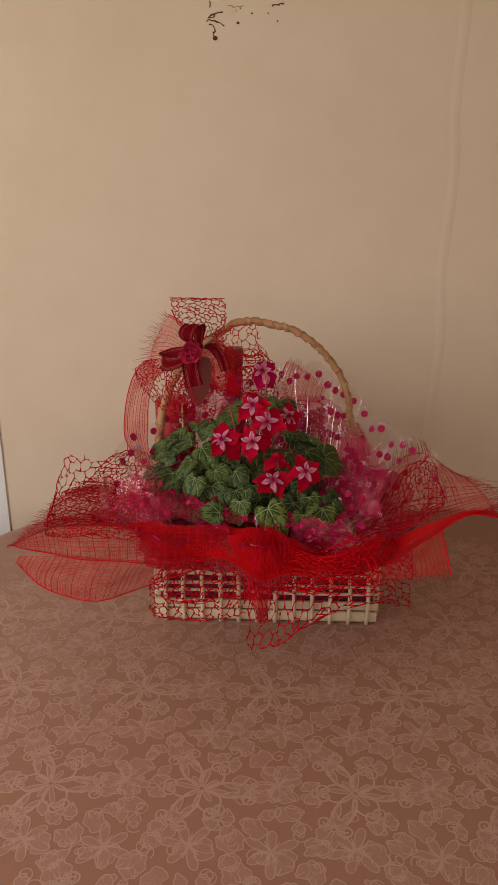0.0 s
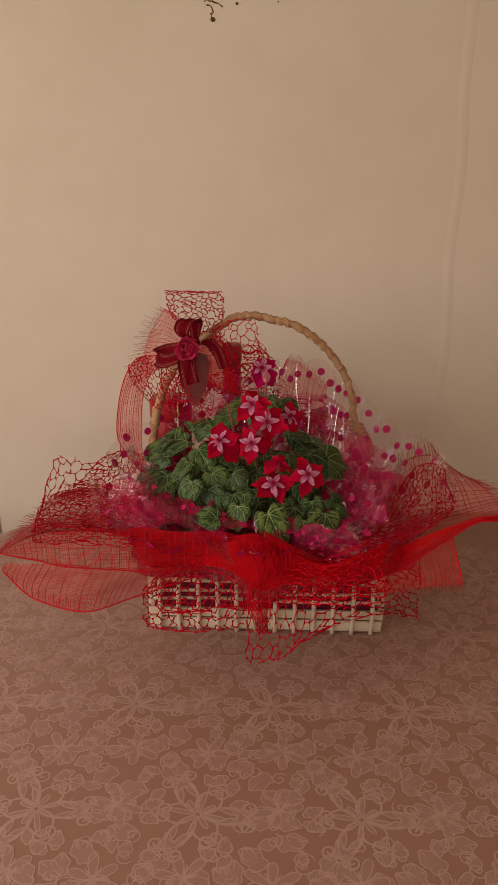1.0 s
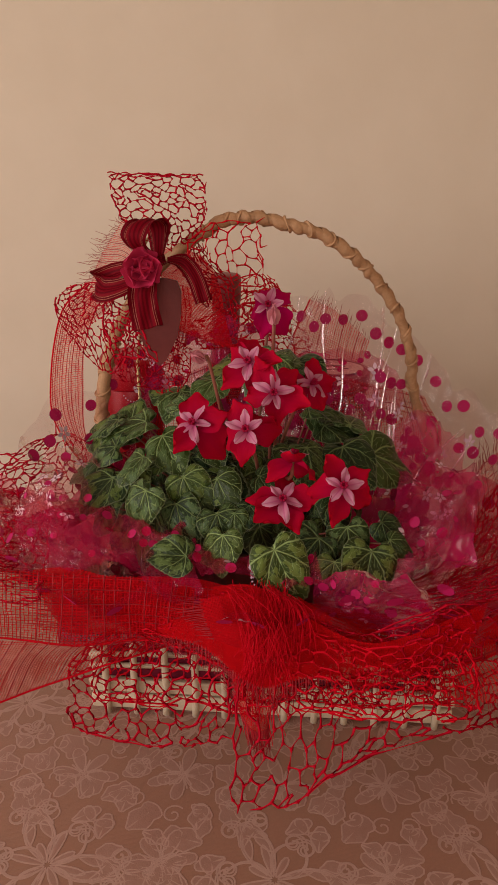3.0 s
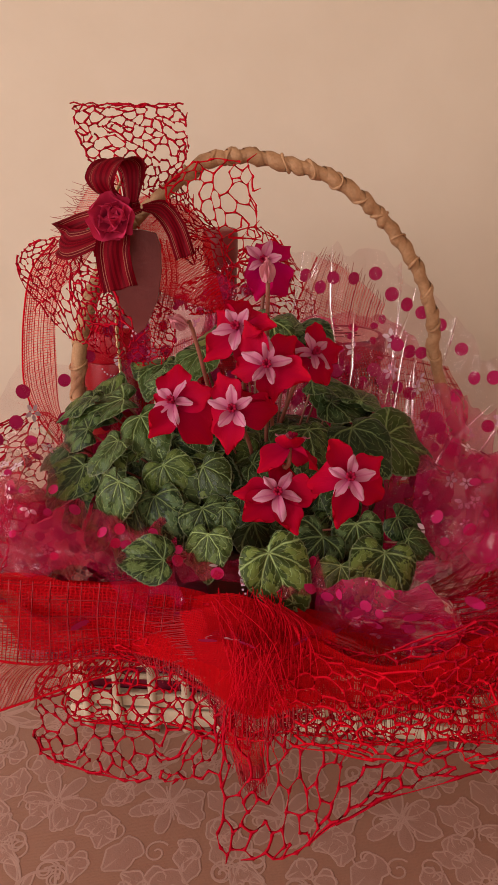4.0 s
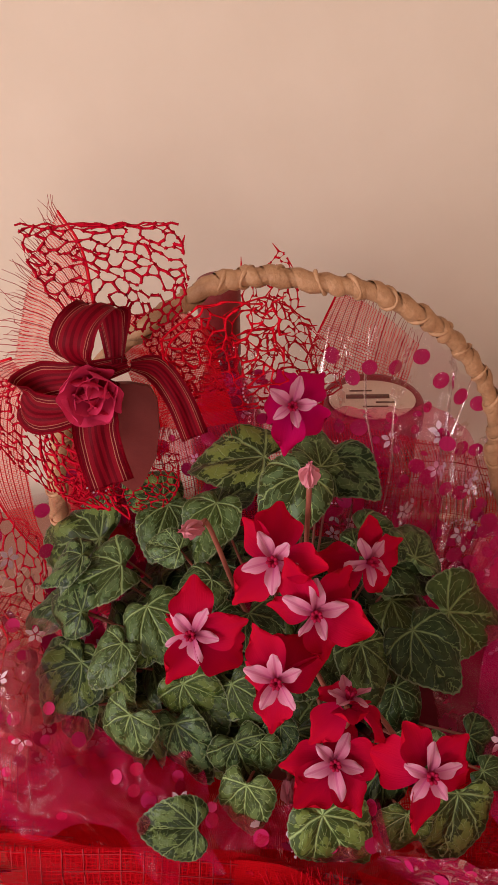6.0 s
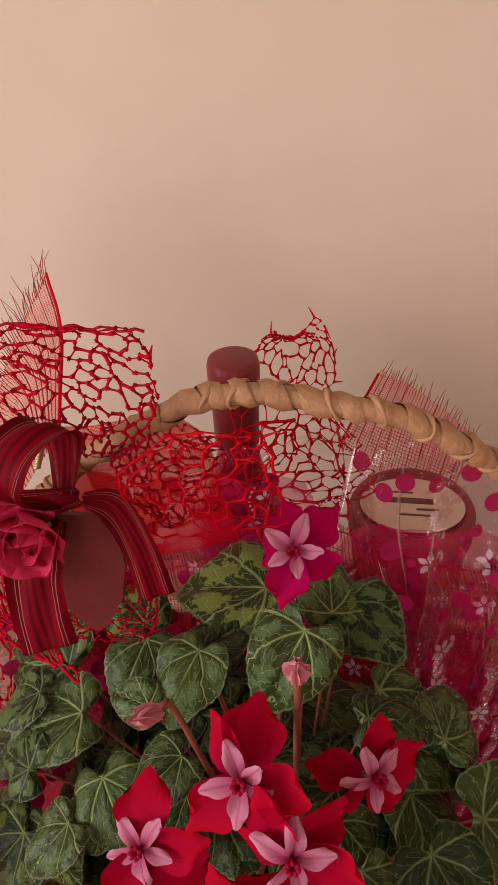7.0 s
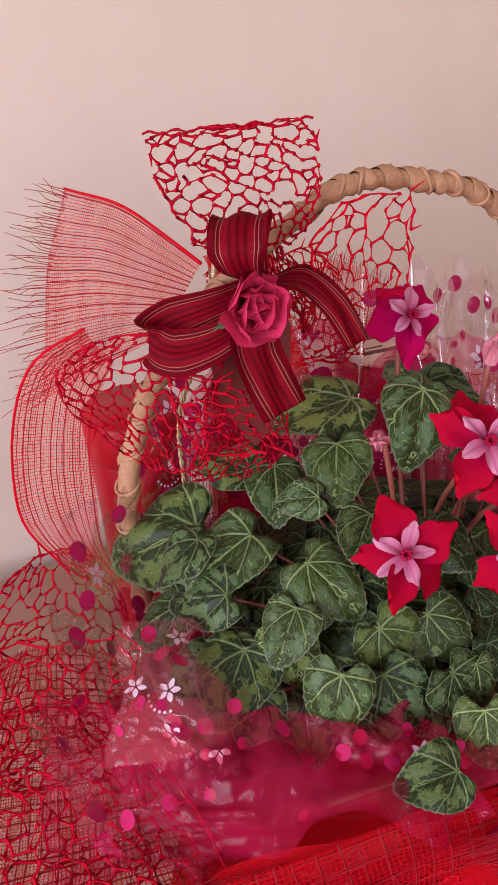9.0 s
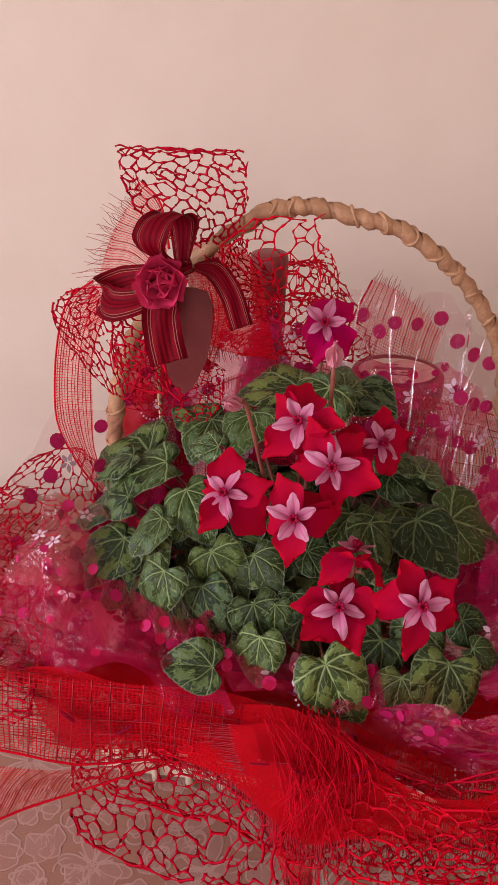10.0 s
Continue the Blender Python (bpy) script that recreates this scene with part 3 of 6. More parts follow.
def motif(shapes, lines):
    """Mesh data for one piece of embroidery: filled petals and raised outlines, lying on z = 0."""
    vf, ff, vt, ft = [], [], [], []

    def strip(pts, w, closed):
        m = len(pts)
        k0 = len(vt)
        for i in range(m):
            p, q = (pts[i - 1] if closed or i else pts[i]), (pts[(i + 1) % m] if closed or i < m - 1 else pts[i])
            dx, dy = q[0] - p[0], q[1] - p[1]
            l = math.hypot(dx, dy) or 1
            nx, ny = -dy / l * w / 2, dx / l * w / 2
            x, y = pts[i]
            vt.extend([(x - nx, y - ny, 0.0003), (x, y, 0.00038), (x + nx, y + ny, 0.0003)])
        for i in range(m if closed else m - 1):
            a, b = k0 + 3 * i, k0 + 3 * ((i + 1) % m)
            ft.extend([(a, b, b + 1, a + 1), (a + 1, b + 1, b + 2, a + 2)])

    for s in shapes:
        k0 = len(vf)
        cx, cy = sum(p[0] for p in s) / len(s), sum(p[1] for p in s) / len(s)
        vf.append((cx, cy, 0.0004))
        vf.extend((x, y, 0.00025) for x, y in s)
        ff.extend((k0, k0 + 1 + i, k0 + 1 + (i + 1) % len(s)) for i in range(len(s)))
        strip(s, 0.0018, True)
    for s in lines:
        strip(s, 0.0019, False)
    meshes = []
    for nm, v, f, m in (("embroidery_fill", vf, ff, M_FILL), ("embroidery_outline", vt, ft, M_THREAD)):
        me = bpy.data.meshes.new(nm)
        me.from_pydata(v, [], f)
        me.materials.append(m)
        meshes.append(me)
    return meshes


def tablecloth():
    ob = thing("tablecloth", (0.18, 0.7, TABLE - 0.003), "dusty pink satin tablecloth with pale embroidered scrolling flowers", "tablecloth")
    bm = bmesh.new()
    rings = []
    for grow, z in ((-0.02, TABLE), (-0.004, TABLE - 0.001), (0.004, TABLE - 0.008), (0.012, TABLE - 0.06), (0.02, TABLE - 0.16), (0.024, TABLE - 0.24)):
        pts = outline(grow)
        rings.append([bm.verts.new((x, y, z)) for x, y in pts])
        if z < TABLE - 0.05:
            for k, v in enumerate(rings[-1]):
                s = 0.012 * math.sin(k * 1.7) * (TABLE - z) / 0.24
                v.co.x += s * (v.co.x - 0.18) / 0.9
                v.co.y += min(s * (v.co.y - 0.7), 0.004)
    n = len(rings[0])
    for p, q in zip(rings, rings[1:]):
        for k in range(n):
            bm.faces.new((p[k], q[k], q[(k + 1) % n], p[(k + 1) % n]))
    bm.faces.new(rings[0])
    hang(part("cloth", bm, M_CLOTH), ob)
    shapes, lines = [], []

    def arm(a, h, reach, bend):
        """A curved stalk from the heart that rolls up at its end, drawn with two threads."""
        for off in (0.0, 0.0032):
            pts = []
            for k in range(15):
                t = k / 14
                b = a + h * bend * t * t
                r = 0.008 + (reach - 0.008) * t
                pts.append((r * math.cos(b) - h * off * (1 - 0.5 * t) * math.sin(b), r * math.sin(b) + h * off * (1 - 0.5 * t) * math.cos(b)))
            ex, ey = pts[-1]
            b = a + h * bend * 1.2
            cx, cy = ex - h * 0.013 * math.sin(b), ey + h * 0.013 * math.cos(b)
            lines.append(pts + spiral(cx, cy, 0.013 - off, math.atan2(ey - cy, ex - cx), 1.5, h)[1:])

    for k in range(8):
        a = 2 * math.pi * k / 8 + 0.1
        shapes.append(petal_outline(0.003 * math.cos(a), 0.003 * math.sin(a), 0.024 + 0.012 * (k % 2), 0.008, a))
    for k in range(6):
        a = 2 * math.pi * (k + 0.5) / 6
        h = 1 if k % 2 else -1
        arm(a, h, 0.068, 0.55)
        arm(a + 0.35 * h, -h, 0.044, 0.7)
        for q, r, l, w, lb, tilt in ((0.10, 0.030, 0.026, 0.011, 0, 0.7), (0.22, 0.046, 0.030, 0.017, 3, 0.9), (-0.16, 0.052, 0.030, 0.018, 4, -0.8), (0.34, 0.070, 0.034, 0.026, 5, 0.5),
                                     (-0.10, 0.080, 0.040, 0.031, 5, -0.25), (0.02, 0.094, 0.024, 0.018, 4, 0.9), (-0.36, 0.086, 0.034, 0.026, 5, -0.6), (0.52, 0.092, 0.028, 0.024, 4, 0.2), (-0.52, 0.060, 0.022, 0.012, 0, -1.1)):
            b = a + h * q
            shapes.append(petal_outline(r * math.cos(b), r * math.sin(b), l, w, b + h * tilt, 20 if lb else 12, lb))
            if lb:
                lines.append([(r * math.cos(b), r * math.sin(b)), (r * math.cos(b) + 0.7 * l * math.cos(b + h * tilt), r * math.sin(b) + 0.7 * l * math.sin(b + h * tilt))])
        lines.append(spiral(0.108 * math.cos(a + 0.2 * h), 0.108 * math.sin(a + 0.2 * h), 0.012, a + 2, 1.4, -h, 18))
    big = motif(shapes, lines)
    shapes, lines = [], []
    for k in range(6):
        a = 2 * math.pi * k / 6 + 0.2
        shapes.append(petal_outline(0.004 * math.cos(a), 0.004 * math.sin(a), 0.030 + 0.005 * (k % 2), 0.015, a))
        lines.append([(0.0, 0.0), (0.02 * math.cos(a + 0.5), 0.02 * math.sin(a + 0.5))])
    for k in range(3):
        a = 2 * math.pi * k / 3 + 0.7
        shapes.append(petal_outline(0.042 * math.cos(a), 0.042 * math.sin(a), 0.026, 0.017, a + 0.6, 14, 4))
        lines.append(spiral(0.055 * math.cos(a + 0.8), 0.055 * math.sin(a + 0.8), 0.012, a, 1.3))
    small = motif(shapes, lines)
    rnd = random.Random(12)
    step = 0.215
    x0, y0 = CENTRE[0] - 3 * step, CENTRE[1] - 3 * step
    for i in range(8):
        for j in range(9):
            for kind, dx, dy in ((big, 0, 0), (small, 0.5, 0.05), (small, 0.02, 0.52), (small, 0.52, 0.55)):
                x, y = x0 + (i + dx) * step + (0.12 if j % 2 else 0), y0 + (j + dy) * step
                inside = -0.53 < x < 0.88 and -0.22 < y < 1.62
                if not inside or (x < -0.33 or x > 0.69) and (y > 1.45):
                    continue
                a = rnd.uniform(0, 6.28) if kind is small else rnd.choice((0.0, 2.1, 4.2)) + rnd.uniform(-0.1, 0.1)
                for me in kind:
                    o = new("embroidery", me)
                    o.matrix_world = Matrix.Translation((x, y, TABLE)) @ Matrix.Rotation(a, 4, "Z")
                    hang(tagged(o, kind="stuff"), ob)


CENTRE = (-0.107, 0.776)
table()
tablecloth()


# ---- the basket ----
BX0, BX1, BY0, BY1, BTOP = -0.118, 0.305, 1.2, 1.56, 0.875


def basket():
    ob = thing("gift_basket", (0.09, 1.38, TABLE), "rectangular cream split-wood basket with a tall arched cane handle", "basket")
    rnd = random.Random(3)

    def slat(name, lo, hi, bev=0.002):
        bm = bmesh.new()
        box(bm, lo, hi, bev)
        for v in bm.verts:
            v.co += Vector((rnd.uniform(-1, 1), rnd.uniform(-1, 1), rnd.uniform(-1, 1))) * 0.0006
        hang(part(name, bm, M_SLAT), ob)

    z0 = TABLE + 0.002
    bm = bmesh.new()
    box(bm, (BX0 + 0.006, BY0 + 0.006, z0), (BX1 - 0.006, BY1 - 0.006, z0 + 0.006))
    hang(part("base", bm, M_SLAT), ob)
    for za, zb, e in ((0.004, 0.024, 0.0), (0.028, 0.045, 0.0015), (0.098, 0.123, 0.0)):
        for y in (BY0, BY1 - 0.008):
            slat("rail", (BX0 - e, y, z0 + za), (BX1 + e, y + 0.008, z0 + zb))
        for x in (BX0, BX1 - 0.008):
            slat("rail", (x, BY0 + 0.009, z0 + za), (x + 0.008, BY1 - 0.009, z0 + zb))
    for k in range(12):
        x = BX0 + 0.02 + k * (BX1 - BX0 - 0.04) / 11
        for y in (BY0 - 0.0025, BY1 + 0.0025):
            bm = bmesh.new()
            tube(bm, path([(x, y, z0 + 0.001), (x + rnd.uniform(-0.002, 0.002), y - 0.001, z0 + 0.05), (x, y, z0 + 0.122)], 6), 0.0042, 7)
            hang(part("stake", bm, M_SLAT), ob)
    for k in range(8):
        y = BY0 + 0.03 + k * (BY1 - BY0 - 0.06) / 7
        for x in (BX0 - 0.0025, BX1 + 0.0025):
            bm = bmesh.new()
            tube(bm, path([(x, y, z0 + 0.001), (x, y, z0 + 0.122)], 3), 0.0042, 7)
            hang(part("stake", bm, M_SLAT), ob)
    for z in (0.062, 0.078):
        for y in (BY0 + 0.004, BY1 - 0.004):
            bm = bmesh.new()
            tube(bm, path([(BX0, y, z0 + z), (0.0, y + 0.002, z0 + z + 0.002), (0.15, y - 0.002, z0 + z), (BX1, y, z0 + z)], 16), 0.0035, 6)
            hang(part("strand", bm, M_SLAT), ob)
    pts = path(ARCH, 60)
    bm = bmesh.new()
    thick = [0.0058 + 0.0034 * max(0.0, 1 - i / 18) for i in range(61)]
    tube(bm, pts, thick, 10)
    handle = hang(part("handle", bm, M_CANE, None, "tan cane handle bound with raffia"), ob)
    # flat raffia wound along the whole arch
    bm = bmesh.new()
    turns, n = 30, 30 * 14
    prev = None
    for i in range(n + 1):
        t = i / n
        q = cr([Vector(p) for p in pts], t)
        d = (cr([Vector(p) for p in pts], min(t + 0.004, 1)) - cr([Vector(p) for p in pts], max(t - 0.004, 0))).normalized()
        a = (Vector((0, 1, 0)) - d * d.y).normalized()
        b = d.cross(a)
        w = turns * 2 * math.pi * t
        rad = 0.0059 + 0.0010 * (0.5 + 0.5 * math.sin(i * 0.37)) + 0.0034 * max(0.0, 1 - t / 0.3)
        o = math.cos(w) * a + math.sin(w) * b
        half = 0.0060 + 0.0016 * math.sin(i * 0.11)
        row = [bm.verts.new(q + o * rad - d * half), bm.verts.new(q + o * (rad + 0.0016)), bm.verts.new(q + o * rad + d * half)]
        if prev:
            for k in range(2):
                bm.faces.new((prev[k], prev[k + 1], row[k + 1], row[k]))
        prev = row
    s = part("raffia_wrap", bm, M_CANE)
    s.parent = handle
    # knuckles where the binding is tied
    for t in [0.02 + 0.018 * k for k in range(12)] + [0.24 + 0.045 * k for k in range(16)]:
        q = cr([Vector(p) for p in pts], t)
        d = (cr([Vector(p) for p in pts], t + 0.01) - q).normalized()
        a = (Vector((0, 1, 0)) - d * d.y).normalized()
        b = d.cross(a)
        bm = bmesh.new()
        ring = [q + (math.cos(w * 2 * math.pi / 14) * a + math.sin(w * 2 * math.pi / 14) * b) * (0.0067 + 0.0034 * max(0.0, 1 - t / 0.3)) + d * 0.0050 * math.sin(w * 2 * math.pi / 14 + t * 20) for w in range(15)]
        tube(bm, ring, [0.0014 + 0.0005 * math.sin(w + t * 9) for w in range(15)], 6, False)
        s = part("binding", bm, M_CANE)
        s.parent = handle


ARCH = [(-0.122, 1.36, 0.80), (-0.122, 1.36, 0.95), (-0.124, 1.355, 1.083), (-0.096, 1.345, 1.179), (-0.049, 1.330, 1.248), (0.017, 1.318, 1.300), (0.042, 1.320, 1.309), (0.069, 1.322, 1.310), (0.102, 1.325, 1.303),
        (0.131, 1.330, 1.295), (0.162, 1.335, 1.277), (0.187, 1.345, 1.256), (0.212, 1.355, 1.226), (0.234, 1.365, 1.190), (0.249, 1.372, 1.146), (0.258, 1.378, 1.095), (0.310, 1.385, 0.95), (0.312, 1.39, 0.80)]
basket()


def filling():
    """Crumpled wine-red tissue that fills the basket up to its rim."""
    bm = bmesh.new()
    n = 22
    g = [[bm.verts.new((BX0 + 0.010 + (BX1 - BX0 - 0.020) * i / n, BY0 + 0.010 + (BY1 - BY0 - 0.020) * j / n, 0)) for i in range(n + 1)] for j in range(n + 1)]
    for row in g:
        for v in row:
            v.co.z = 0.862 + 0.028 * noise.noise(v.co * 22) + 0.012 * noise.noise(v.co * 60)
    for j in range(n):
        for i in range(n):
            bm.faces.new((g[j][i], g[j][i + 1], g[j + 1][i + 1], g[j + 1][i]))
    r = bmesh.ops.extrude_face_region(bm, geom=bm.faces[:])
    for v in r["geom"]:
        if isinstance(v, bmesh.types.BMVert):
            v.co.z = TABLE + 0.010
    tagged(part("tissue_filling", bm, M_PAPER), "crumpled wine-red tissue paper filling the basket", "tissue paper")


filling()


# ---- bottle, jar, tin and card ----
def bottle():
    x, y = BOTTLE
    ob = thing("bottle", (x, y, 0.87), "red glass bottle with a matt maroon cap", "bottle")
    bm = bmesh.new()
    lathe(bm, [(0.036, 0.87), (0.039, 0.874), (0.039, 1.04), (0.036, 1.07), (0.022, 1.11), (0.0165, 1.135), (0.0160, 1.18)], (x, y))
    hang(part("glass_body", bm, M_GLASS), ob)
    bm = bmesh.new()
    lathe(bm, [(0.0172, 1.14), (0.0185, 1.142), (0.0192, 1.185), (0.0205, 1.188), (0.0208, 1.214), (0.0196, 1.219), (0.017, 1.2205)], (x, y))
    hang(part("cap", bm, M_CAP, None, "matt maroon cap"), ob)


def jar():
    x, y, z = JAR
    ob = thing("biscuit_jar", (x, y, 0.87), "clear jar with a maroon lid and oval cream label", "jar")
    bm = bmesh.new()
    lathe(bm, [(0.044, 0.87), (0.047, 0.876), (0.047, z - 0.035), (0.045, z - 0.02)], (x, y))
    hang(part("body", bm, M_JAR), ob)
    bm = bmesh.new()
    lathe(bm, [(0.0495, z - 0.026), (0.051, z - 0.024), (0.051, z - 0.004), (0.0495, z - 0.001), (0.044, z), (0.042, z - 0.0015)], (x, y), 40)
    lid = hang(part("lid", bm, M_CAP, None, "maroon screw lid"), ob)
    bm = bmesh.new()
    lathe(bm, [(1, 0.0), (1, 0.0006), (0.98, 0.0008)], (0, 0), 40)
    for v in bm.verts:
        v.co = Vector((x + v.co.x * 0.042, y + v.co.y * 0.033, z + 0.0005 + v.co.z))
    lab = part("label", bm, M_LABEL, None, "oval cream label")
    lab.parent = lid
    bm = bmesh.new()
    for dx, dy, w, h in ((-0.004, 0.004, 0.042, 0.0065), (0.012, -0.006, 0.018, 0.0022), (-0.010, 0.014, 0.022, 0.0018), (0.002, -0.013, 0.024, 0.0018)):
        box(bm, (x + dx - w / 2, y + dy - h / 2, z + 0.0012), (x + dx + w / 2, y + dy + h / 2, z + 0.0018))
    bar = part("print_bar", bm, M_INK, None, "brown printed bars")
    bar.parent = lid
    bm = bmesh.new()
    for k in range(13):
        a = 2.4 * k
        rr = 0.010 * math.sqrt(k)
        tube(bm, path([(x + rr * math.cos(a), y + rr * math.sin(a), 0.88), (x + rr * math.cos(a), y + rr * math.sin(a), z - 0.045 - 0.004 * (k % 3))], 2), 0.006, 8)
    tagged(part("wafer_rolls", bm, M_SLAT), "rolled wafer biscuits inside the jar", "biscuits")


def tin():
    x, y = TIN
    ob = thing("red_tin", (x, y, 0.878), "red cylindrical gift tin with a darker seam", "tin")
    bm = bmesh.new()
    lathe(bm, [(0.038, 0.878), (0.040, 0.881), (0.040, 1.106), (0.038, 1.109)], (x, y), 40)
    hang(part("body", bm, M_TIN), ob)
    bm = bmesh.new()
    lathe(bm, [(0.0412, 1.090), (0.0416, 1.093), (0.0416, 1.124), (0.039, 1.128)], (x, y), 40)
    hang(part("lid", bm, M_TIN), ob)
    bm = bmesh.new()
    lathe(bm, [(0.0412, 0.905), (0.0416, 0.907), (0.0416, 0.913), (0.0412, 0.915)], (x, y), 40)
    hang(part("rim", bm, M_DEEP), ob)


def card():
    """A flat heart-pointed maroon card hung behind the bow."""
    bm = bmesh.new()
    ox, oz = CARD
    shape = [(-0.030, 0.012), (-0.026, 0.026), (-0.010, 0.030), (0.008, 0.030), (0.021, 0.027), (0.025, 0.016), (0.024, -0.008), (0.019, -0.034), (0.006, -0.060), (-0.002, -0.066), (-0.012, -0.055), (-0.025, -0.025)]
    f = [bm.verts.new((ox + a, 1.287, oz + b)) for a, b in shape]
    k = [bm.verts.new((ox + a, 1.290, oz + b)) for a, b in shape]
    bm.faces.new(f), bm.faces.new(k[::-1])
    for i in range(len(f)):
        j = (i + 1) % len(f)
        bm.faces.new((f[j], f[i], k[i], k[j]))
    tagged(part("gift_tag", bm, M_CARD, None, "", False), "plain maroon pointed gift tag behind the bow", "gift tag")


BOTTLE = (0.015, 1.505)
JAR = (0.161, 1.480, 1.102)
TIN = (-0.101, 1.430)
CARD = (-0.036, 1.221)
bottle()
jar()
tin()
card()


# ---- the cyclamen ----
PLANT = Vector((0.085, 1.25, 0.87))


def leaf_mesh(k, material):
    """One heart-shaped leaf, 1 long, its stalk at the origin and its tip towards +x, cupped and finely toothed.
    UVMap holds the place on the blade, the second layer the share of the way out to the rim."""
    rnd = random.Random(50 + k)
    bm = bmesh.new()
    uv = bm.loops.layers.uv.new("UVMap")
    uv2 = bm.loops.layers.uv.new("rim")
    n, rings = 60, 6
    wid, cup, fold = rnd.uniform(0.40, 0.47), rnd.uniform(0.10, 0.42), rnd.uniform(0.02, 0.26)
    notch_depth, tip, skew = rnd.uniform(0.19, 0.24), rnd.uniform(0.08, 0.15), rnd.uniform(-0.12, 0.12)
    ph = rnd.uniform(0, 6.28)

    def rim(a):
        c, s = math.cos(a), math.sin(a)
        notch = math.exp(-((math.pi - abs(a)) / 0.27) ** 2)
        x = 0.24 + 0.50 * c + tip * max(c, 0) ** 6 + notch_depth * notch
        y = wid * s * (1 - 0.17 * c) + skew * x * x
        tooth = 1 + 0.012 * math.cos(a * 30) + 0.014 * math.sin(a * 4 + ph)
        return x * tooth, y * tooth

    def height(x, y, q, a):
        z = -cup * (x * x + y * y) * 1.1 + fold * math.sqrt(y * y + 0.003)
        z += 0.055 * q * q * math.sin(3 * a + ph) + 0.018 * q * math.sin(7 * a + ph * 2)
        return z - 0.06 * max(q - 0.75, 0) * 4

    mid = bm.verts.new((0, 0, height(0, 0, 0, 0)))
    share = {mid: 0.0}
    grid = []
    for r in range(1, rings + 1):
        q = r / rings
        row = []
        for k2 in range(n):
            a = -math.pi + 2 * math.pi * k2 / n
            x, y = rim(a)
            x, y = x * q, y * q
            v = bm.verts.new((x, y, height(x, y, q, a)))
            share[v] = q
            row.append(v)
        grid.append(row)
    for k2 in range(n):
        m = (k2 + 1) % n
        bm.faces.new((mid, grid[0][k2], grid[0][m]))
        for r in range(rings - 1):
            bm.faces.new((grid[r][k2], grid[r + 1][k2], grid[r + 1][m], grid[r][m]))
    for face in bm.faces:
        for lp in face.loops:
            lp[uv].uv = (lp.vert.co.x, lp.vert.co.y)
            lp[uv2].uv = (share[lp.vert], 0)
    me = bpy.data.meshes.new("leaf")
    bm.to_mesh(me)
    bm.free()
    me.polygons.foreach_set("use_smooth", [True] * len(me.polygons))
    me.materials.append(material)
    return me


def basis(normal, along):
    """A turn with z on normal and x as near along as can be."""
    z = Vector(normal).normalized()
    x = Vector(along)
    x = (x - z * x.dot(z))
    x = x.normalized() if x.length > 1e-5 else z.orthogonal().normalized()
    y = z.cross(x)
    return Matrix((x, y, z)).transposed().to_4x4()


def petal_mesh(name, length, width, curl, material, point=0.3, seed=0):
    """One petal along +x with its face to +z; UV is (along, across)."""
    rnd = random.Random(seed)
    bm = bmesh.new()
    uv = bm.loops.layers.uv.new("UVMap")
    nu, nv = 8, 6
    tw, ph = rnd.uniform(-0.35, 0.35), rnd.uniform(0, 6.28)
    g = []
    for i in range(nu + 1):
        u = i / nu
        w = width * (math.sin(math.pi * (0.10 + 0.66 * u)) ** 0.8) * (1 - point * u ** 5)
        row = []
        for j in range(nv + 1):
            v = j / nv - 0.5
            x = length * (u - 0.30 * (2 * v) ** 2 * u ** 3)
            z = -curl * length * u * u + 0.5 * w * (2 * v) ** 2 * 0.35 + tw * v * w * u + 0.035 * length * math.sin(9 * v + 4 * u + ph) + 0.02 * length * u * math.sin(15 * v + ph)
            row.append(bm.verts.new((x, w * v, z)))
        g.append(row)
    for i in range(nu):
        for j in range(nv):
            face = bm.faces.new((g[i][j], g[i + 1][j], g[i + 1][j + 1], g[i][j + 1]))
            for lp, (a, b) in zip(face.loops, ((i, j), (i + 1, j), (i + 1, j + 1), (i, j + 1))):
                lp[uv].uv = (a / nu, b / nv)
    me = bpy.data.meshes.new(name)
    bm.to_mesh(me)
    bm.free()
    me.polygons.foreach_set("use_smooth", [True] * len(me.polygons))
    me.materials.append(material)
    return me


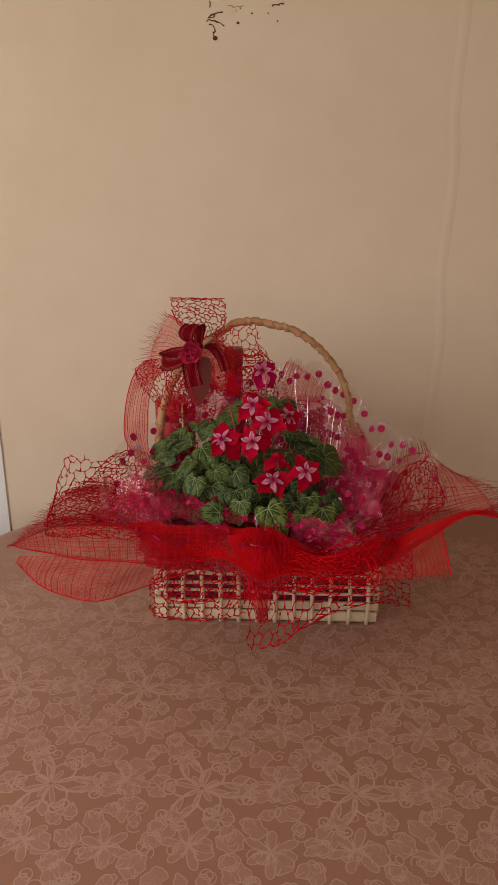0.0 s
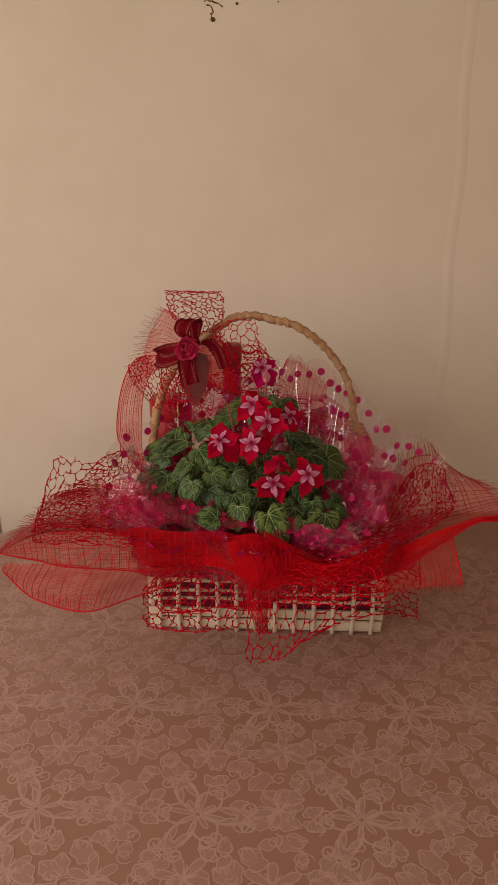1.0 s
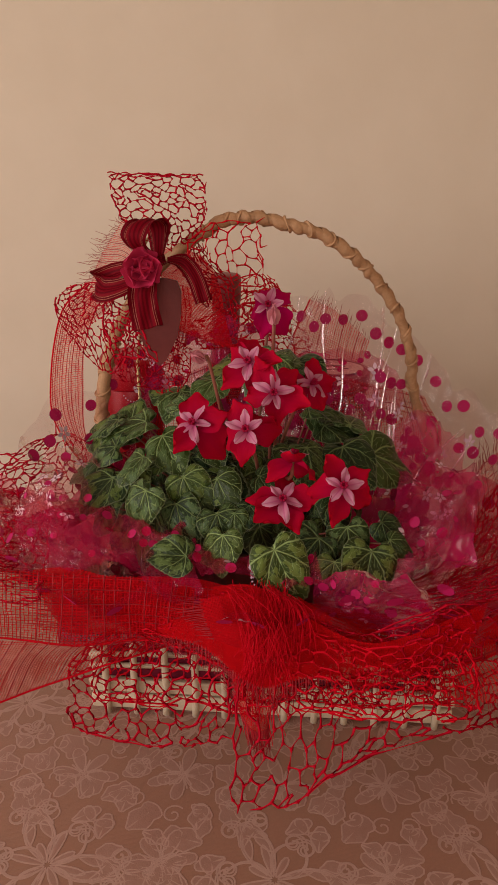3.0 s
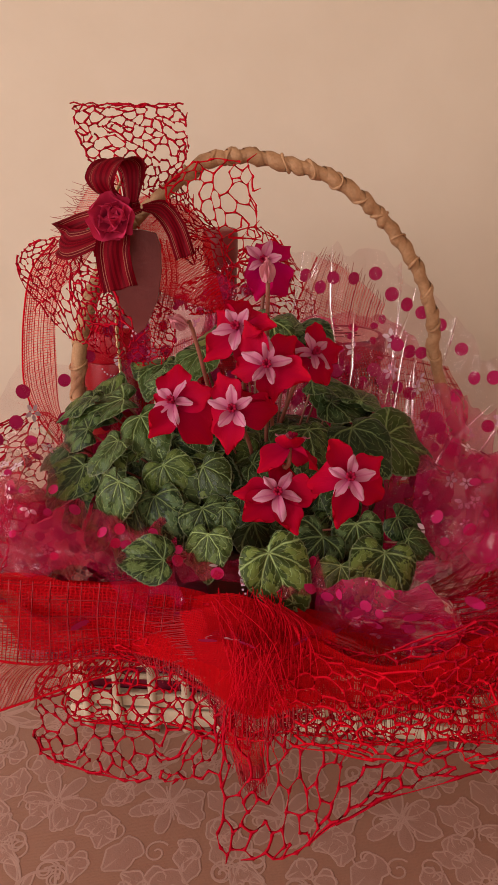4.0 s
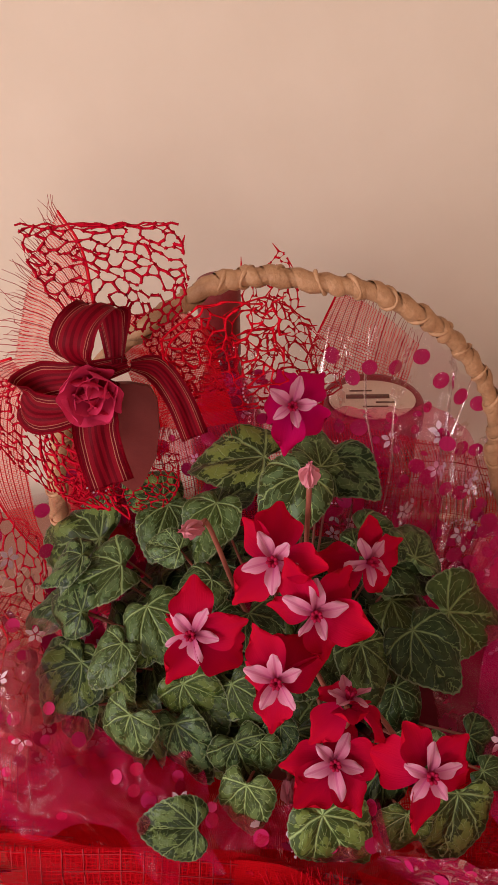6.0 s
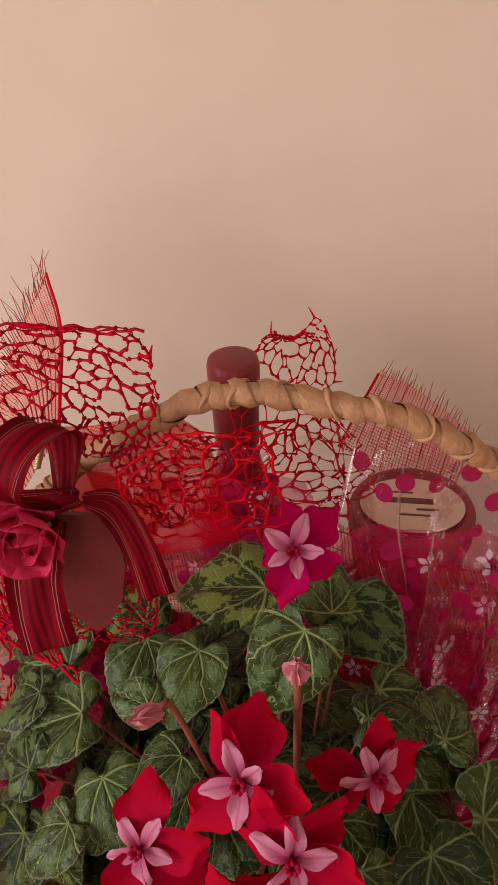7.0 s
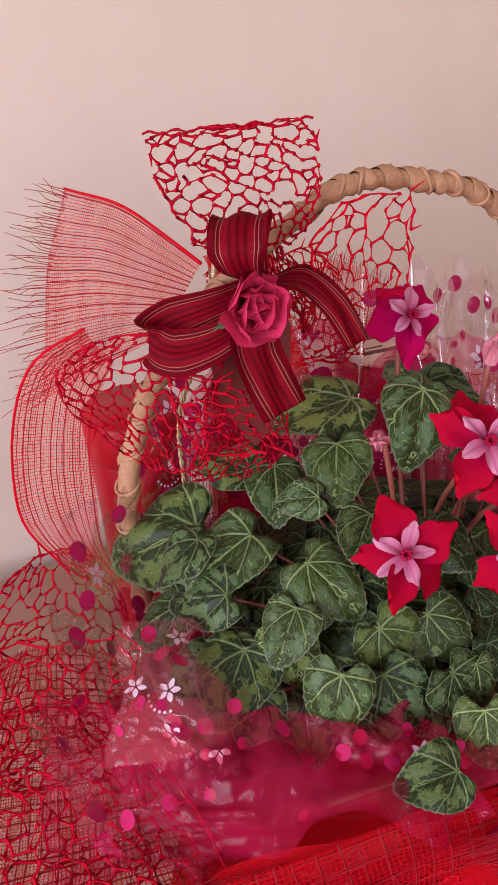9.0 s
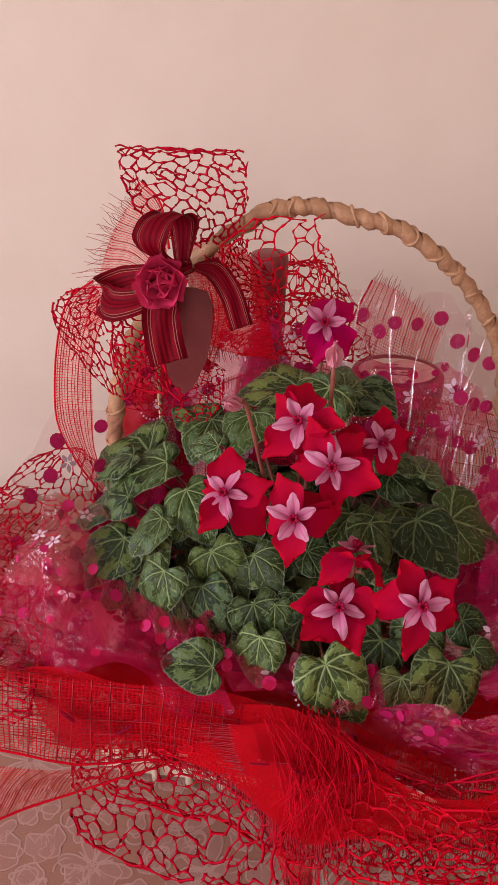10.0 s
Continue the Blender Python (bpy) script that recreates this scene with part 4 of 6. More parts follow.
def cyclamen():
    plant = thing("cyclamen_plant", PLANT, "potted cyclamen with red and pink flowers and marbled leaves", "plant")
    rnd = random.Random(21)
    bm = bmesh.new()
    lathe(bm, [(0.052, 0.872), (0.055, 0.875), (0.068, 0.965), (0.073, 0.967), (0.073, 0.982), (0.068, 0.983), (0.066, 0.962)], (PLANT.x, PLANT.y), 36)
    hang(part("pot", bm, M_POT, None, "brown plastic flowerpot"), plant)
    bm = bmesh.new()
    lathe(bm, [(0.064, 0.960), (0.066, 0.966), (0.04, 0.970)], (PLANT.x, PLANT.y), 30)
    hang(part("soil", bm, M_SOIL), plant)
    meshes = [leaf_mesh(k, M_LEAF) for k in range(9)]
    marbled = [leaf_mesh(k, M_LEAF_PALE) for k in range(9)]
    heart = Vector((PLANT.x, PLANT.y + 0.01, 0.985))

    def leaf(place, size, turn, lean, seed, view=Vector((0.0, -0.66, 0.5)), shapes=None):
        r = random.Random(seed)
        p = Vector(place)
        out = (p - heart).normalized()
        n = (out * (1 - lean) + view * lean + Vector((r.uniform(-0.22, 0.22), r.uniform(-0.18, 0.18), r.uniform(-0.10, 0.20)))).normalized()
        side = Vector((1, 0, 0))
        up = Vector((0, 0.55, 0.83))
        tip = math.cos(radians(turn)) * side + math.sin(radians(turn)) * up
        o = new("leaf", (shapes or meshes)[seed % 9])
        o.matrix_world = Matrix.Translation(p) @ basis(n, tip) @ Matrix.Scale(size, 4)
        hang(o, plant)
        return o

    for k, (place, size, turn, upright) in enumerate(LEAVES):
        leaf(place, size, turn, 0.66, k, Vector((0.0, -0.80, 0.50)) if upright else Vector((0.0, -0.42, 0.80)), marbled if k in MARBLED else meshes)
    # the darker leaves beneath, which close the gaps
    for k in range(96):
        a = rnd.uniform(0, 2 * math.pi)
        e = rnd.uniform(0.20, 1.20)
        p = heart + Vector((0.138 * math.cos(a) * math.cos(e) - 0.028, 0.108 * math.sin(a) * math.cos(e) + 0.012, 0.084 * math.sin(e) + 0.002))
        leaf(p, rnd.uniform(0.050, 0.066), rnd.uniform(-170, -10), 0.35, 100 + k)
    bm = bmesh.new()
    for place, size, turn, upright in LEAVES:
        p = Vector(place)
        tube(bm, path([PLANT + Vector((0, 0, 0.09)), PLANT.lerp(p, 0.6) + Vector((0, 0, 0.035)), p - Vector((0, -0.004, 0.006))], 8), 0.0011, 5)
    hang(tagged(part("petiole", bm, M_STEM), kind="stuff"), plant)

    outer = [petal_mesh("petal", 1.0, w, c, m, p, s) for m in (M_PETAL, M_PETAL_B) for s, (c, p, w) in enumerate(((-0.05, 0.40, 0.88), (0.16, 0.60, 0.80), (0.34, 0.30, 0.90), (0.05, 0.55, 0.74), (-0.22, 0.35, 0.84)))]
    inner = [petal_mesh("inner_petal", 1.0, 0.52, c, M_INNER, 0.0, 10 + s) for s, c in enumerate((0.30, 0.50, 0.12))]
    for k, (place, size, spin, face) in enumerate(FLOWERS):
        c = Vector(place)
        r = random.Random(200 + k)
        turn = basis(face, Vector((0, 0.3, 1)))
        z = turn.to_3x3().col[2]
        bm = bmesh.new()
        foot = PLANT + Vector((r.uniform(-0.02, 0.02), r.uniform(-0.02, 0.02), 0.10))
        tube(bm, path([foot, foot.lerp(c, 0.55) + Vector((0, 0.02, 0.01)), c - z * 0.012 - Vector((0, 0, 0.006)), c - z * 0.002], 14), 0.0019, 7)
        fl = hang(part("flower", bm, M_STEM, None, "red flower with a pale pink heart on a brown stem"), plant)

        def place_on(name, me, m):
            o = new(name, me)
            o.matrix_world = m
            o.parent = fl

        for i in range(5):
            a = radians(spin + 72 * i + r.uniform(-20, 20))
            s = size * r.uniform(0.95, 1.25)
            place_on("petal", outer[r.randrange(5) + (5 if k == 0 else 0)], Matrix.Translation(c - z * 0.003) @ turn @ Matrix.Rotation(a, 4, "Z") @ Matrix.Translation((0.003, 0, 0.0004 * i)) @ Matrix.Rotation(radians(r.uniform(-22, 40)), 4, "Y") @ Matrix.Rotation(radians(r.uniform(-28, 28)), 4, "X") @ Matrix.Scale(s, 4))
        for i in range(5):
            a = radians(spin + 36 + 72 * i + r.uniform(-8, 8))
            place_on("inner_petal", inner[r.randrange(3)], Matrix.Translation(c + z * 0.003) @ turn @ Matrix.Rotation(a, 4, "Z") @ Matrix.Translation((0.0015, 0, 0)) @ Matrix.Rotation(radians(-24 + r.uniform(-14, 14)), 4, "Y") @ Matrix.Rotation(radians(r.uniform(-25, 25)), 4, "X") @ Matrix.Scale(size * r.uniform(0.48, 0.64), 4))
        bm = bmesh.new()
        for i in range(7):
            a = i * 0.9
            d = turn.to_3x3() @ Vector((0.35 * math.cos(a), 0.35 * math.sin(a), 1)).normalized()
            tube(bm, path([c + z * 0.002, c + z * 0.002 + d * 0.006, c + z * 0.001 + d * 0.010], 4), [0.0014, 0.0012, 0.0011, 0.0014, 0.0006], 6)
        s = part("stigma", bm, M_ROSE)
        s.parent = fl
    for k, (place, d) in enumerate(BUDS):
        c = Vector(place)
        d = Vector(d).normalized()
        bm = bmesh.new()
        tube(bm, path([PLANT + Vector((0.0, 0, 0.11)), PLANT.lerp(c, 0.55) + Vector((0, 0, 0.03)), c - d * 0.010, c], 12), 0.0018, 7)
        b = hang(part("bud_stem", bm, M_STEM), plant)
        me = petal_mesh("bud_petal", 0.022, 0.012, 0.05, M_BUD, 0.7, 40 + k)
        for i in range(4):
            o = new("bud_petal", me)
            o.matrix_world = Matrix.Translation(c) @ basis(d.orthogonal(), d) @ Matrix.Rotation(radians(90 * i), 4, "X") @ Matrix.Translation((0, 0, 0.003)) @ Matrix.Rotation(radians(8), 4, "Y")
            o.parent = b


LEAVES = [
    ((0.098, 1.109, 1.031), 0.064, -60, 1),
    ((0.048, 1.126, 1.035), 0.047, -95, 1),
    ((0.015, 1.102, 1.025), 0.044, 180, 0),
    ((-0.032, 1.160, 1.063), 0.050, -115, 1),
    ((-0.080, 1.315, 1.077), 0.091, 175, 0),
    ((-0.106, 1.270, 1.049), 0.056, 180, 0),
    ((-0.068, 1.215, 1.052), 0.043, -100, 0),
    ((-0.096, 1.225, 1.035), 0.050, -170, 0),
    ((-0.076, 1.185, 1.035), 0.048, -130, 1),
    ((-0.023, 1.212, 1.075), 0.044, 170, 0),
    ((0.006, 1.214, 1.077), 0.047, -90, 1),
    ((0.024, 1.227, 1.086), 0.039, -60, 0),
    ((0.047, 1.192, 1.066), 0.064, -160, 0),
    ((0.009, 1.183, 1.060), 0.045, -50, 1),
    ((-0.002, 1.162, 1.049), 0.055, -70, 1),
    ((0.040, 1.151, 1.045), 0.048, -70, 1),
    ((0.057, 1.151, 1.046), 0.036, -90, 1),
    ((0.071, 1.160, 1.051), 0.029, -90, 1),
    ((0.023, 1.300, 1.127), 0.048, 60, 0),
    ((-0.004, 1.263, 1.119), 0.036, 165, 1),
    ((0.113, 1.223, 1.086), 0.051, -90, 1),
    ((0.146, 1.272, 1.096), 0.055, -20, 0),
    ((0.196, 1.239, 1.077), 0.072, 0, 0),
    ((0.155, 1.247, 1.080), 0.065, -40, 0),
    ((0.174, 1.274, 1.098), 0.052, 60, 0),
    ((0.128, 1.271, 1.117), 0.049, 10, 0),
    ((0.103, 1.320, 1.151), 0.048, 90, 0),
    ((0.140, 1.144, 1.026), 0.059, -130, 1),
    ((0.168, 1.157, 1.032), 0.053, -80, 1),
    ((0.190, 1.129, 1.022), 0.061, -100, 1),
    ((0.202, 1.163, 1.036), 0.039, -30, 0),
    ((0.155, 1.117, 1.016), 0.040, -100, 1),
    ((0.209, 1.142, 1.028), 0.031, -30, 0),
    ((0.079, 1.193, 1.068), 0.040, -20, 0),
    ((0.154, 1.193, 1.049), 0.048, -70, 1),
    ((-0.052, 1.268, 1.096), 0.068, 200, 0),
    ((-0.086, 1.282, 1.092), 0.050, 200, 0),
    ((-0.026, 1.228, 1.095), 0.058, -60, 0),
    ((-0.078, 1.210, 1.052), 0.060, -120, 0),
    ((-0.055, 1.202, 1.064), 0.048, -80, 1),
    ((-0.043, 1.206, 1.080), 0.044, -120, 0),
    ((-0.080, 1.238, 1.077), 0.055, 165, 0),
    ((0.003, 1.180, 1.070), 0.050, -60, 1),
    ((0.037, 1.180, 1.070), 0.050, -60, 1),
    ((0.050, 1.208, 1.112), 0.045, -60, 0),
    ((0.023, 1.292, 1.138), 0.056, -100, 0),
    ((-0.018, 1.312, 1.118), 0.055, -100, 0),
    ((0.058, 1.345, 1.140), 0.076, 175, 0),
    ((0.088, 1.290, 1.168), 0.062, -115, 1),
    ((0.112, 1.330, 1.150), 0.056, -50, 0),
    ((0.135, 1.300, 1.104), 0.060, -40, 0),
    ((0.163, 1.205, 1.098), 0.058, -60, 0),
    ((0.126, 1.190, 1.102), 0.050, -80, 0),
    ((0.022, 1.235, 1.116), 0.045, -120, 0),
    ((-0.028, 1.340, 1.100), 0.055, 130, 0),
]
MARBLED = (0, 1, 3, 6, 19, 24, 26, 28, 39, 47, 48, 50)     # the younger leaves, paler and more strongly marked
FLOWERS = [
    ((0.081, 1.305, 1.220), 0.030, 90, (0.0, -0.85, 0.45)),
    ((0.069, 1.186, 1.189), 0.032, 70, (-0.2, -0.75, 0.6)),
    ((0.092, 1.166, 1.166), 0.030, 100, (0.15, -0.85, 0.45)),
    ((0.127, 1.210, 1.162), 0.028, 60, (0.55, -0.6, 0.55)),
    ((0.016, 1.178, 1.128), 0.033, 85, (-0.25, -0.7, 0.65)),
    ((0.070, 1.137, 1.139), 0.031, 115, (-0.1, -0.8, 0.55)),
    ((0.113, 1.140, 1.110), 0.025, 20, (0.2, 0.30, 0.9)),
    ((0.105, 1.120, 1.077), 0.032, 75, (0.0, -0.7, 0.7)),
    ((0.157, 1.100, 1.102), 0.029, 95, (0.15, -0.75, 0.65)),
]
BUDS = [((0.020, 1.220, 1.182), (-0.5, -0.6, 0.5)), ((0.090, 1.220, 1.220), (0.0, -0.2, 1.0)), ((0.077, 1.150, 0.999), (0.0, -0.6, -0.6))]
cyclamen()


# ---- printed film round the plant ----
RIM = [(0.40, 1.22, 1.02), (0.385, 1.32, 1.06), (0.318, 1.360, 1.077), (0.276, 1.390, 1.110), (0.236, 1.400, 1.148), (0.209, 1.410, 1.178), (0.162, 1.410, 1.185), (0.109, 1.420, 1.178),
       (0.02, 1.44, 1.17), (-0.08, 1.42, 1.14), (-0.135, 1.36, 1.11), (-0.20, 1.28, 1.065), (-0.215, 1.20, 1.02), (-0.17, 1.10, 0.99), (-0.08, 1.06, 0.988),
       (0.03, 1.055, 0.992), (0.12, 1.055, 0.988), (0.221, 1.060, 1.025), (0.33, 1.11, 0.985)]


def collar(scale_out, lift, ruffle, seed):
    """A flared collar: f(turn, height) from a ring in the basket to the uneven rim."""
    rim = [Vector(p) for p in RIM]
    n = len(rim)
    c = Vector((0.09, 1.25, 0.0))

    def f(u, v):
        x = (u % 1.0) * n
        i = int(x)
        t = x - i
        a, b, d, e = rim[(i - 1) % n], rim[i % n], rim[(i + 1) % n], rim[(i + 2) % n]
        q = 0.5 * ((2 * b) + (d - a) * t + (2 * a - 5 * b + 4 * d - e) * t * t + (3 * b - a - 3 * d + e) * t ** 3)
        flat = Vector((q.x - c.x, q.y - c.y, 0))
        base = c + Vector((max(min(flat.x, 0.15), -0.15), max(min(flat.y, 0.10), -0.085), 0)) * 0.82 + Vector((0, 0, 0.90))
        top = c + flat * (scale_out if q.x > 0.05 else scale_out - 0.09) + Vector((0, 0, q.z + lift * (1.6 if q.y > 1.38 else 1.0)))
        p = base.lerp(top, v)
        bulge = math.sin(math.pi * v)
        out = flat.normalized()
        p += out * (ruffle * v * math.sin(u * 2 * math.pi * 11 + seed) + 0.5 * ruffle * v * math.sin(u * 2 * math.pi * 27 + 2 * seed))
        p.z -= 0.02 * bulge
        if v > 0.6:
            peak = abs((u * 23 + 0.3 * seed) % 1.0 - 0.5) + 0.6 * abs((u * 37 + 0.7 * seed) % 1.0 - 0.5)
            p.z += (v - 0.6) * 0.075 * (peak - 0.4)
        return p + 0.010 * v * noise.noise_vector(p * 14 + Vector((seed, 0, 0)))

    return f


def crumple(g, seed):
    """Folds and sharp facets on a loose sheet, larger towards its free edges."""
    off = Vector((seed * 3.1, seed * 1.7, 0))

    def h(u, v):
        p = g(u, v)
        free = 0.45 + 0.75 * max(abs(u - 0.5), abs(v - 0.5)) * 2
        ridge = 1 - 2 * abs(noise.noise(p * 26 + off))
        fine = 1 - 2 * abs(noise.noise(p * 70 - off))
        return p + free * (0.013 * noise.noise_vector(p * 22 + off) + Vector((0.0, -0.35, 0.9)) * (0.014 * ridge + 0.005 * fine - 0.010))

    return h


def printed_film():
    ob = thing("cellophane_wrap", (0.09, 1.25, 0.88), "clear cellophane printed with magenta dots and pale flowers round the plant", "cellophane")
    f = collar(1.05, 0.016, 0.008, 1.0)
    hang(sheet("clear_sheet", f, 1.4, 0.25, M_FILM, None, "", 150, 10), ob)
    f2 = collar(0.90, -0.060, 0.012, 4.0)
    hang(sheet("magenta_sheet", f2, 1.4, 0.25, M_MAGENTA, None, "crumpled magenta printed film", 150, 10), ob)
    flaps = []
    for name, rows, seed in (
            ("front_flap", [[(0.130, 1.095, 1.015), (0.180, 1.095, 1.015), (0.235, 1.095, 1.007)],
                            [(0.143, 1.085, 0.989), (0.189, 1.080, 0.993), (0.240, 1.085, 0.989)],
                            [(0.179, 1.090, 0.958), (0.207, 1.085, 0.953), (0.229, 1.090, 0.941)]], 3),
            ("left_flap", [[(-0.225, 1.135, 0.992), (-0.067, 1.098, 0.994), (-0.011, 1.095, 0.997), (0.041, 1.092, 1.007)],
                           [(-0.22, 1.18, 1.0), (-0.079, 1.120, 1.028), (-0.023, 1.115, 1.026), (0.027, 1.110, 1.016)],
                           [(-0.205, 1.235, 1.03), (-0.104, 1.170, 1.041), (-0.052, 1.160, 1.037), (0.013, 1.140, 1.022)]], 5),
            ("middle_flap", [[(0.035, 1.090, 1.006), (0.083, 1.090, 1.011), (0.138, 1.095, 1.009)],
                             [(0.021, 1.120, 1.017), (0.080, 1.120, 1.011), (0.143, 1.125, 1.008)]], 7),
            # this flap is added to carry the pale reflection in its colour
            ("sheen_flap", [[(-0.172, 1.165, 1.028), (-0.140, 1.155, 1.033), (-0.112, 1.168, 1.030)],
                           [(-0.167, 1.205, 1.052), (-0.137, 1.205, 1.062), (-0.110, 1.210, 1.058)],
                           [(-0.152, 1.242, 1.066), (-0.124, 1.240, 1.076), (-0.099, 1.236, 1.082)]], 11),
            ("bottle_flap", [[(-0.070, 1.385, 1.085), (-0.015, 1.392, 1.090), (0.040, 1.400, 1.095), (0.085, 1.405, 1.100)],
                             [(-0.072, 1.390, 1.128), (-0.016, 1.398, 1.138), (0.040, 1.405, 1.142), (0.088, 1.410, 1.135)],
                             [(-0.064, 1.392, 1.160), (-0.016, 1.402, 1.178), (0.034, 1.410, 1.184), (0.084, 1.415, 1.165)]], 13),
            ("jar_flap", [[(0.100, 1.395, 1.070), (0.160, 1.400, 1.075), (0.230, 1.390, 1.060)],
                          [(0.100, 1.400, 1.105), (0.165, 1.405, 1.118), (0.240, 1.395, 1.100)],
                          [(0.110, 1.405, 1.135), (0.170, 1.410, 1.150), (0.235, 1.400, 1.125)]], 15),
            ("right_flap", [[(0.199, 1.110, 1.000), (0.240, 1.120, 1.000), (0.289, 1.130, 1.006)],
                            [(0.222, 1.200, 1.031), (0.257, 1.200, 1.040), (0.303, 1.200, 1.050)],
                            [(0.218, 1.290, 1.081), (0.259, 1.310, 1.094), (0.312, 1.300, 1.079)]], 9)):
        g, lu, lv = loft(rows, 0.024, seed)
        g = crumple(g, seed)
        hang(sheet(name, g, lu, lv, {"left_flap": M_VEIL, "middle_flap": M_VEIL, "sheen_flap": M_SHEEN, "bottle_flap": M_WISP, "right_flap": M_WISP, "jar_flap": M_WISP}.get(name, M_MAGENTA), None, "thin film folded over the netting, coloured with magenta print and painted sheen", 70, 48), ob)
        flaps.append(g)
    rnd = random.Random(5)

    def frame_at(g, u, v):
        p = g(u, v)
        du = (g(u + 0.002, v) - p).normalized()
        dv = (g(u, v + 0.02) - p).normalized()
        n = du.cross(dv).normalized()
        return p, du, n.cross(du), n

    # sharp creases, added as glossy strips to draw white glints on the film
    for k in range(20):
        u, v0 = rnd.choice((rnd.uniform(0.08, 0.42), rnd.uniform(0.08, 0.42), rnd.random())), rnd.uniform(0.45, 0.75)
        du, v1 = rnd.uniform(-0.02, 0.02), min(v0 + rnd.uniform(0.15, 0.35), 1.0)
        bm = bmesh.new()
        prev = None
        for i in range(9):
            p, a, b, n = frame_at(f, u + du * i / 8, v0 + (v1 - v0) * i / 8)
            w = 0.0016 * math.sin(math.pi * (i + 0.6) / 9.2)
            row = [bm.verts.new(p + n * 0.0005 - a * w), bm.verts.new(p + n * (0.0005 + w)), bm.verts.new(p + n * 0.0005 + a * w)]
            if prev:
                for m in range(2):
                    bm.faces.new((prev[m], prev[m + 1], row[m + 1], row[m]))
            prev = row
        hang(part("crease_glint", bm, M_GLINT), ob)
    vs, fs = [], []

    def disc(g, u, v, r, off):
        p, a, b, n = frame_at(g, u, v)
        k0 = len(vs)
        vs.extend(p + n * off + r * (math.cos(2 * math.pi * k / 12) * a + math.sin(2 * math.pi * k / 12) * b) for k in range(12))
        fs.append(tuple(range(k0, k0 + 12)))

    for row, v in enumerate((0.94, 0.80, 0.68)):
        k = 52
        for i in range(k):
            if rnd.random() < (0.10, 0.25, 0.35)[row]:
                continue
            disc(f, (i + 0.5 * row + rnd.uniform(-0.12, 0.12)) / k, v - rnd.uniform(0, 0.03), rnd.uniform(0.0066, 0.0080), 0.0006)
    for i in range(280):
        disc(f, rnd.random(), rnd.uniform(0.22, 0.68), rnd.uniform(0.005, 0.0085), 0.0006 + 0.0003 * (i % 4))
    for g in flaps:
        for i in range(14):
            disc(g, rnd.uniform(0.05, 0.95), rnd.uniform(0.05, 0.93), rnd.uniform(0.003, 0.006), 0.0008 * rnd.choice((-1, 1)))
    hang(tagged(raw("dot_print", vs, fs, M_DOT, None, "round magenta printed dots", False), kind="stuff"), ob)
    vs, fs = [], []
    for i in range(170):
        g = flaps[(i // 8) % 7] if i % 8 == 0 else (f, f2)[i % 2]
        u, v = rnd.uniform(0.05, 0.95), rnd.uniform(0.35, 0.9)
        p, a, b, n = frame_at(g, u, v)
        s, w = rnd.uniform(0.006, 0.010), rnd.uniform(0, 6.28)
        for m in range(rnd.choice((2, 3, 5))):
            t = w + m * 1.26
            d, e = math.cos(t) * a + math.sin(t) * b, -math.sin(t) * a + math.cos(t) * b
            k0 = len(vs)
            vs.extend(p + n * 0.0008 * (-1 if n.z < 0 else 1) + d * s * x + e * s * y for x, y in ((0.12, 0), (0.45, 0.26), (0.8, 0.2), (1.05, 0), (0.8, -0.2), (0.45, -0.26)))
            fs.append(tuple(range(k0, k0 + 6)))
        if i % 3 == 0:
            for m in range(7):
                t = w + 2 + m * 0.28
                q = p + (math.cos(t) * a + math.sin(t) * b) * s * 1.7 + n * 0.0008 * (-1 if n.z < 0 else 1)
                k0 = len(vs)
                vs.extend(q + 0.0011 * (math.cos(x) * a + math.sin(x) * b) for x in (0, 1.26, 2.51, 3.77, 5.03))
                fs.append(tuple(range(k0, k0 + 5)))
    hang(tagged(raw("floral_print", vs, fs, M_PRINTW, None, "small pale pink printed flowers", False), kind="stuff"), ob)


printed_film()


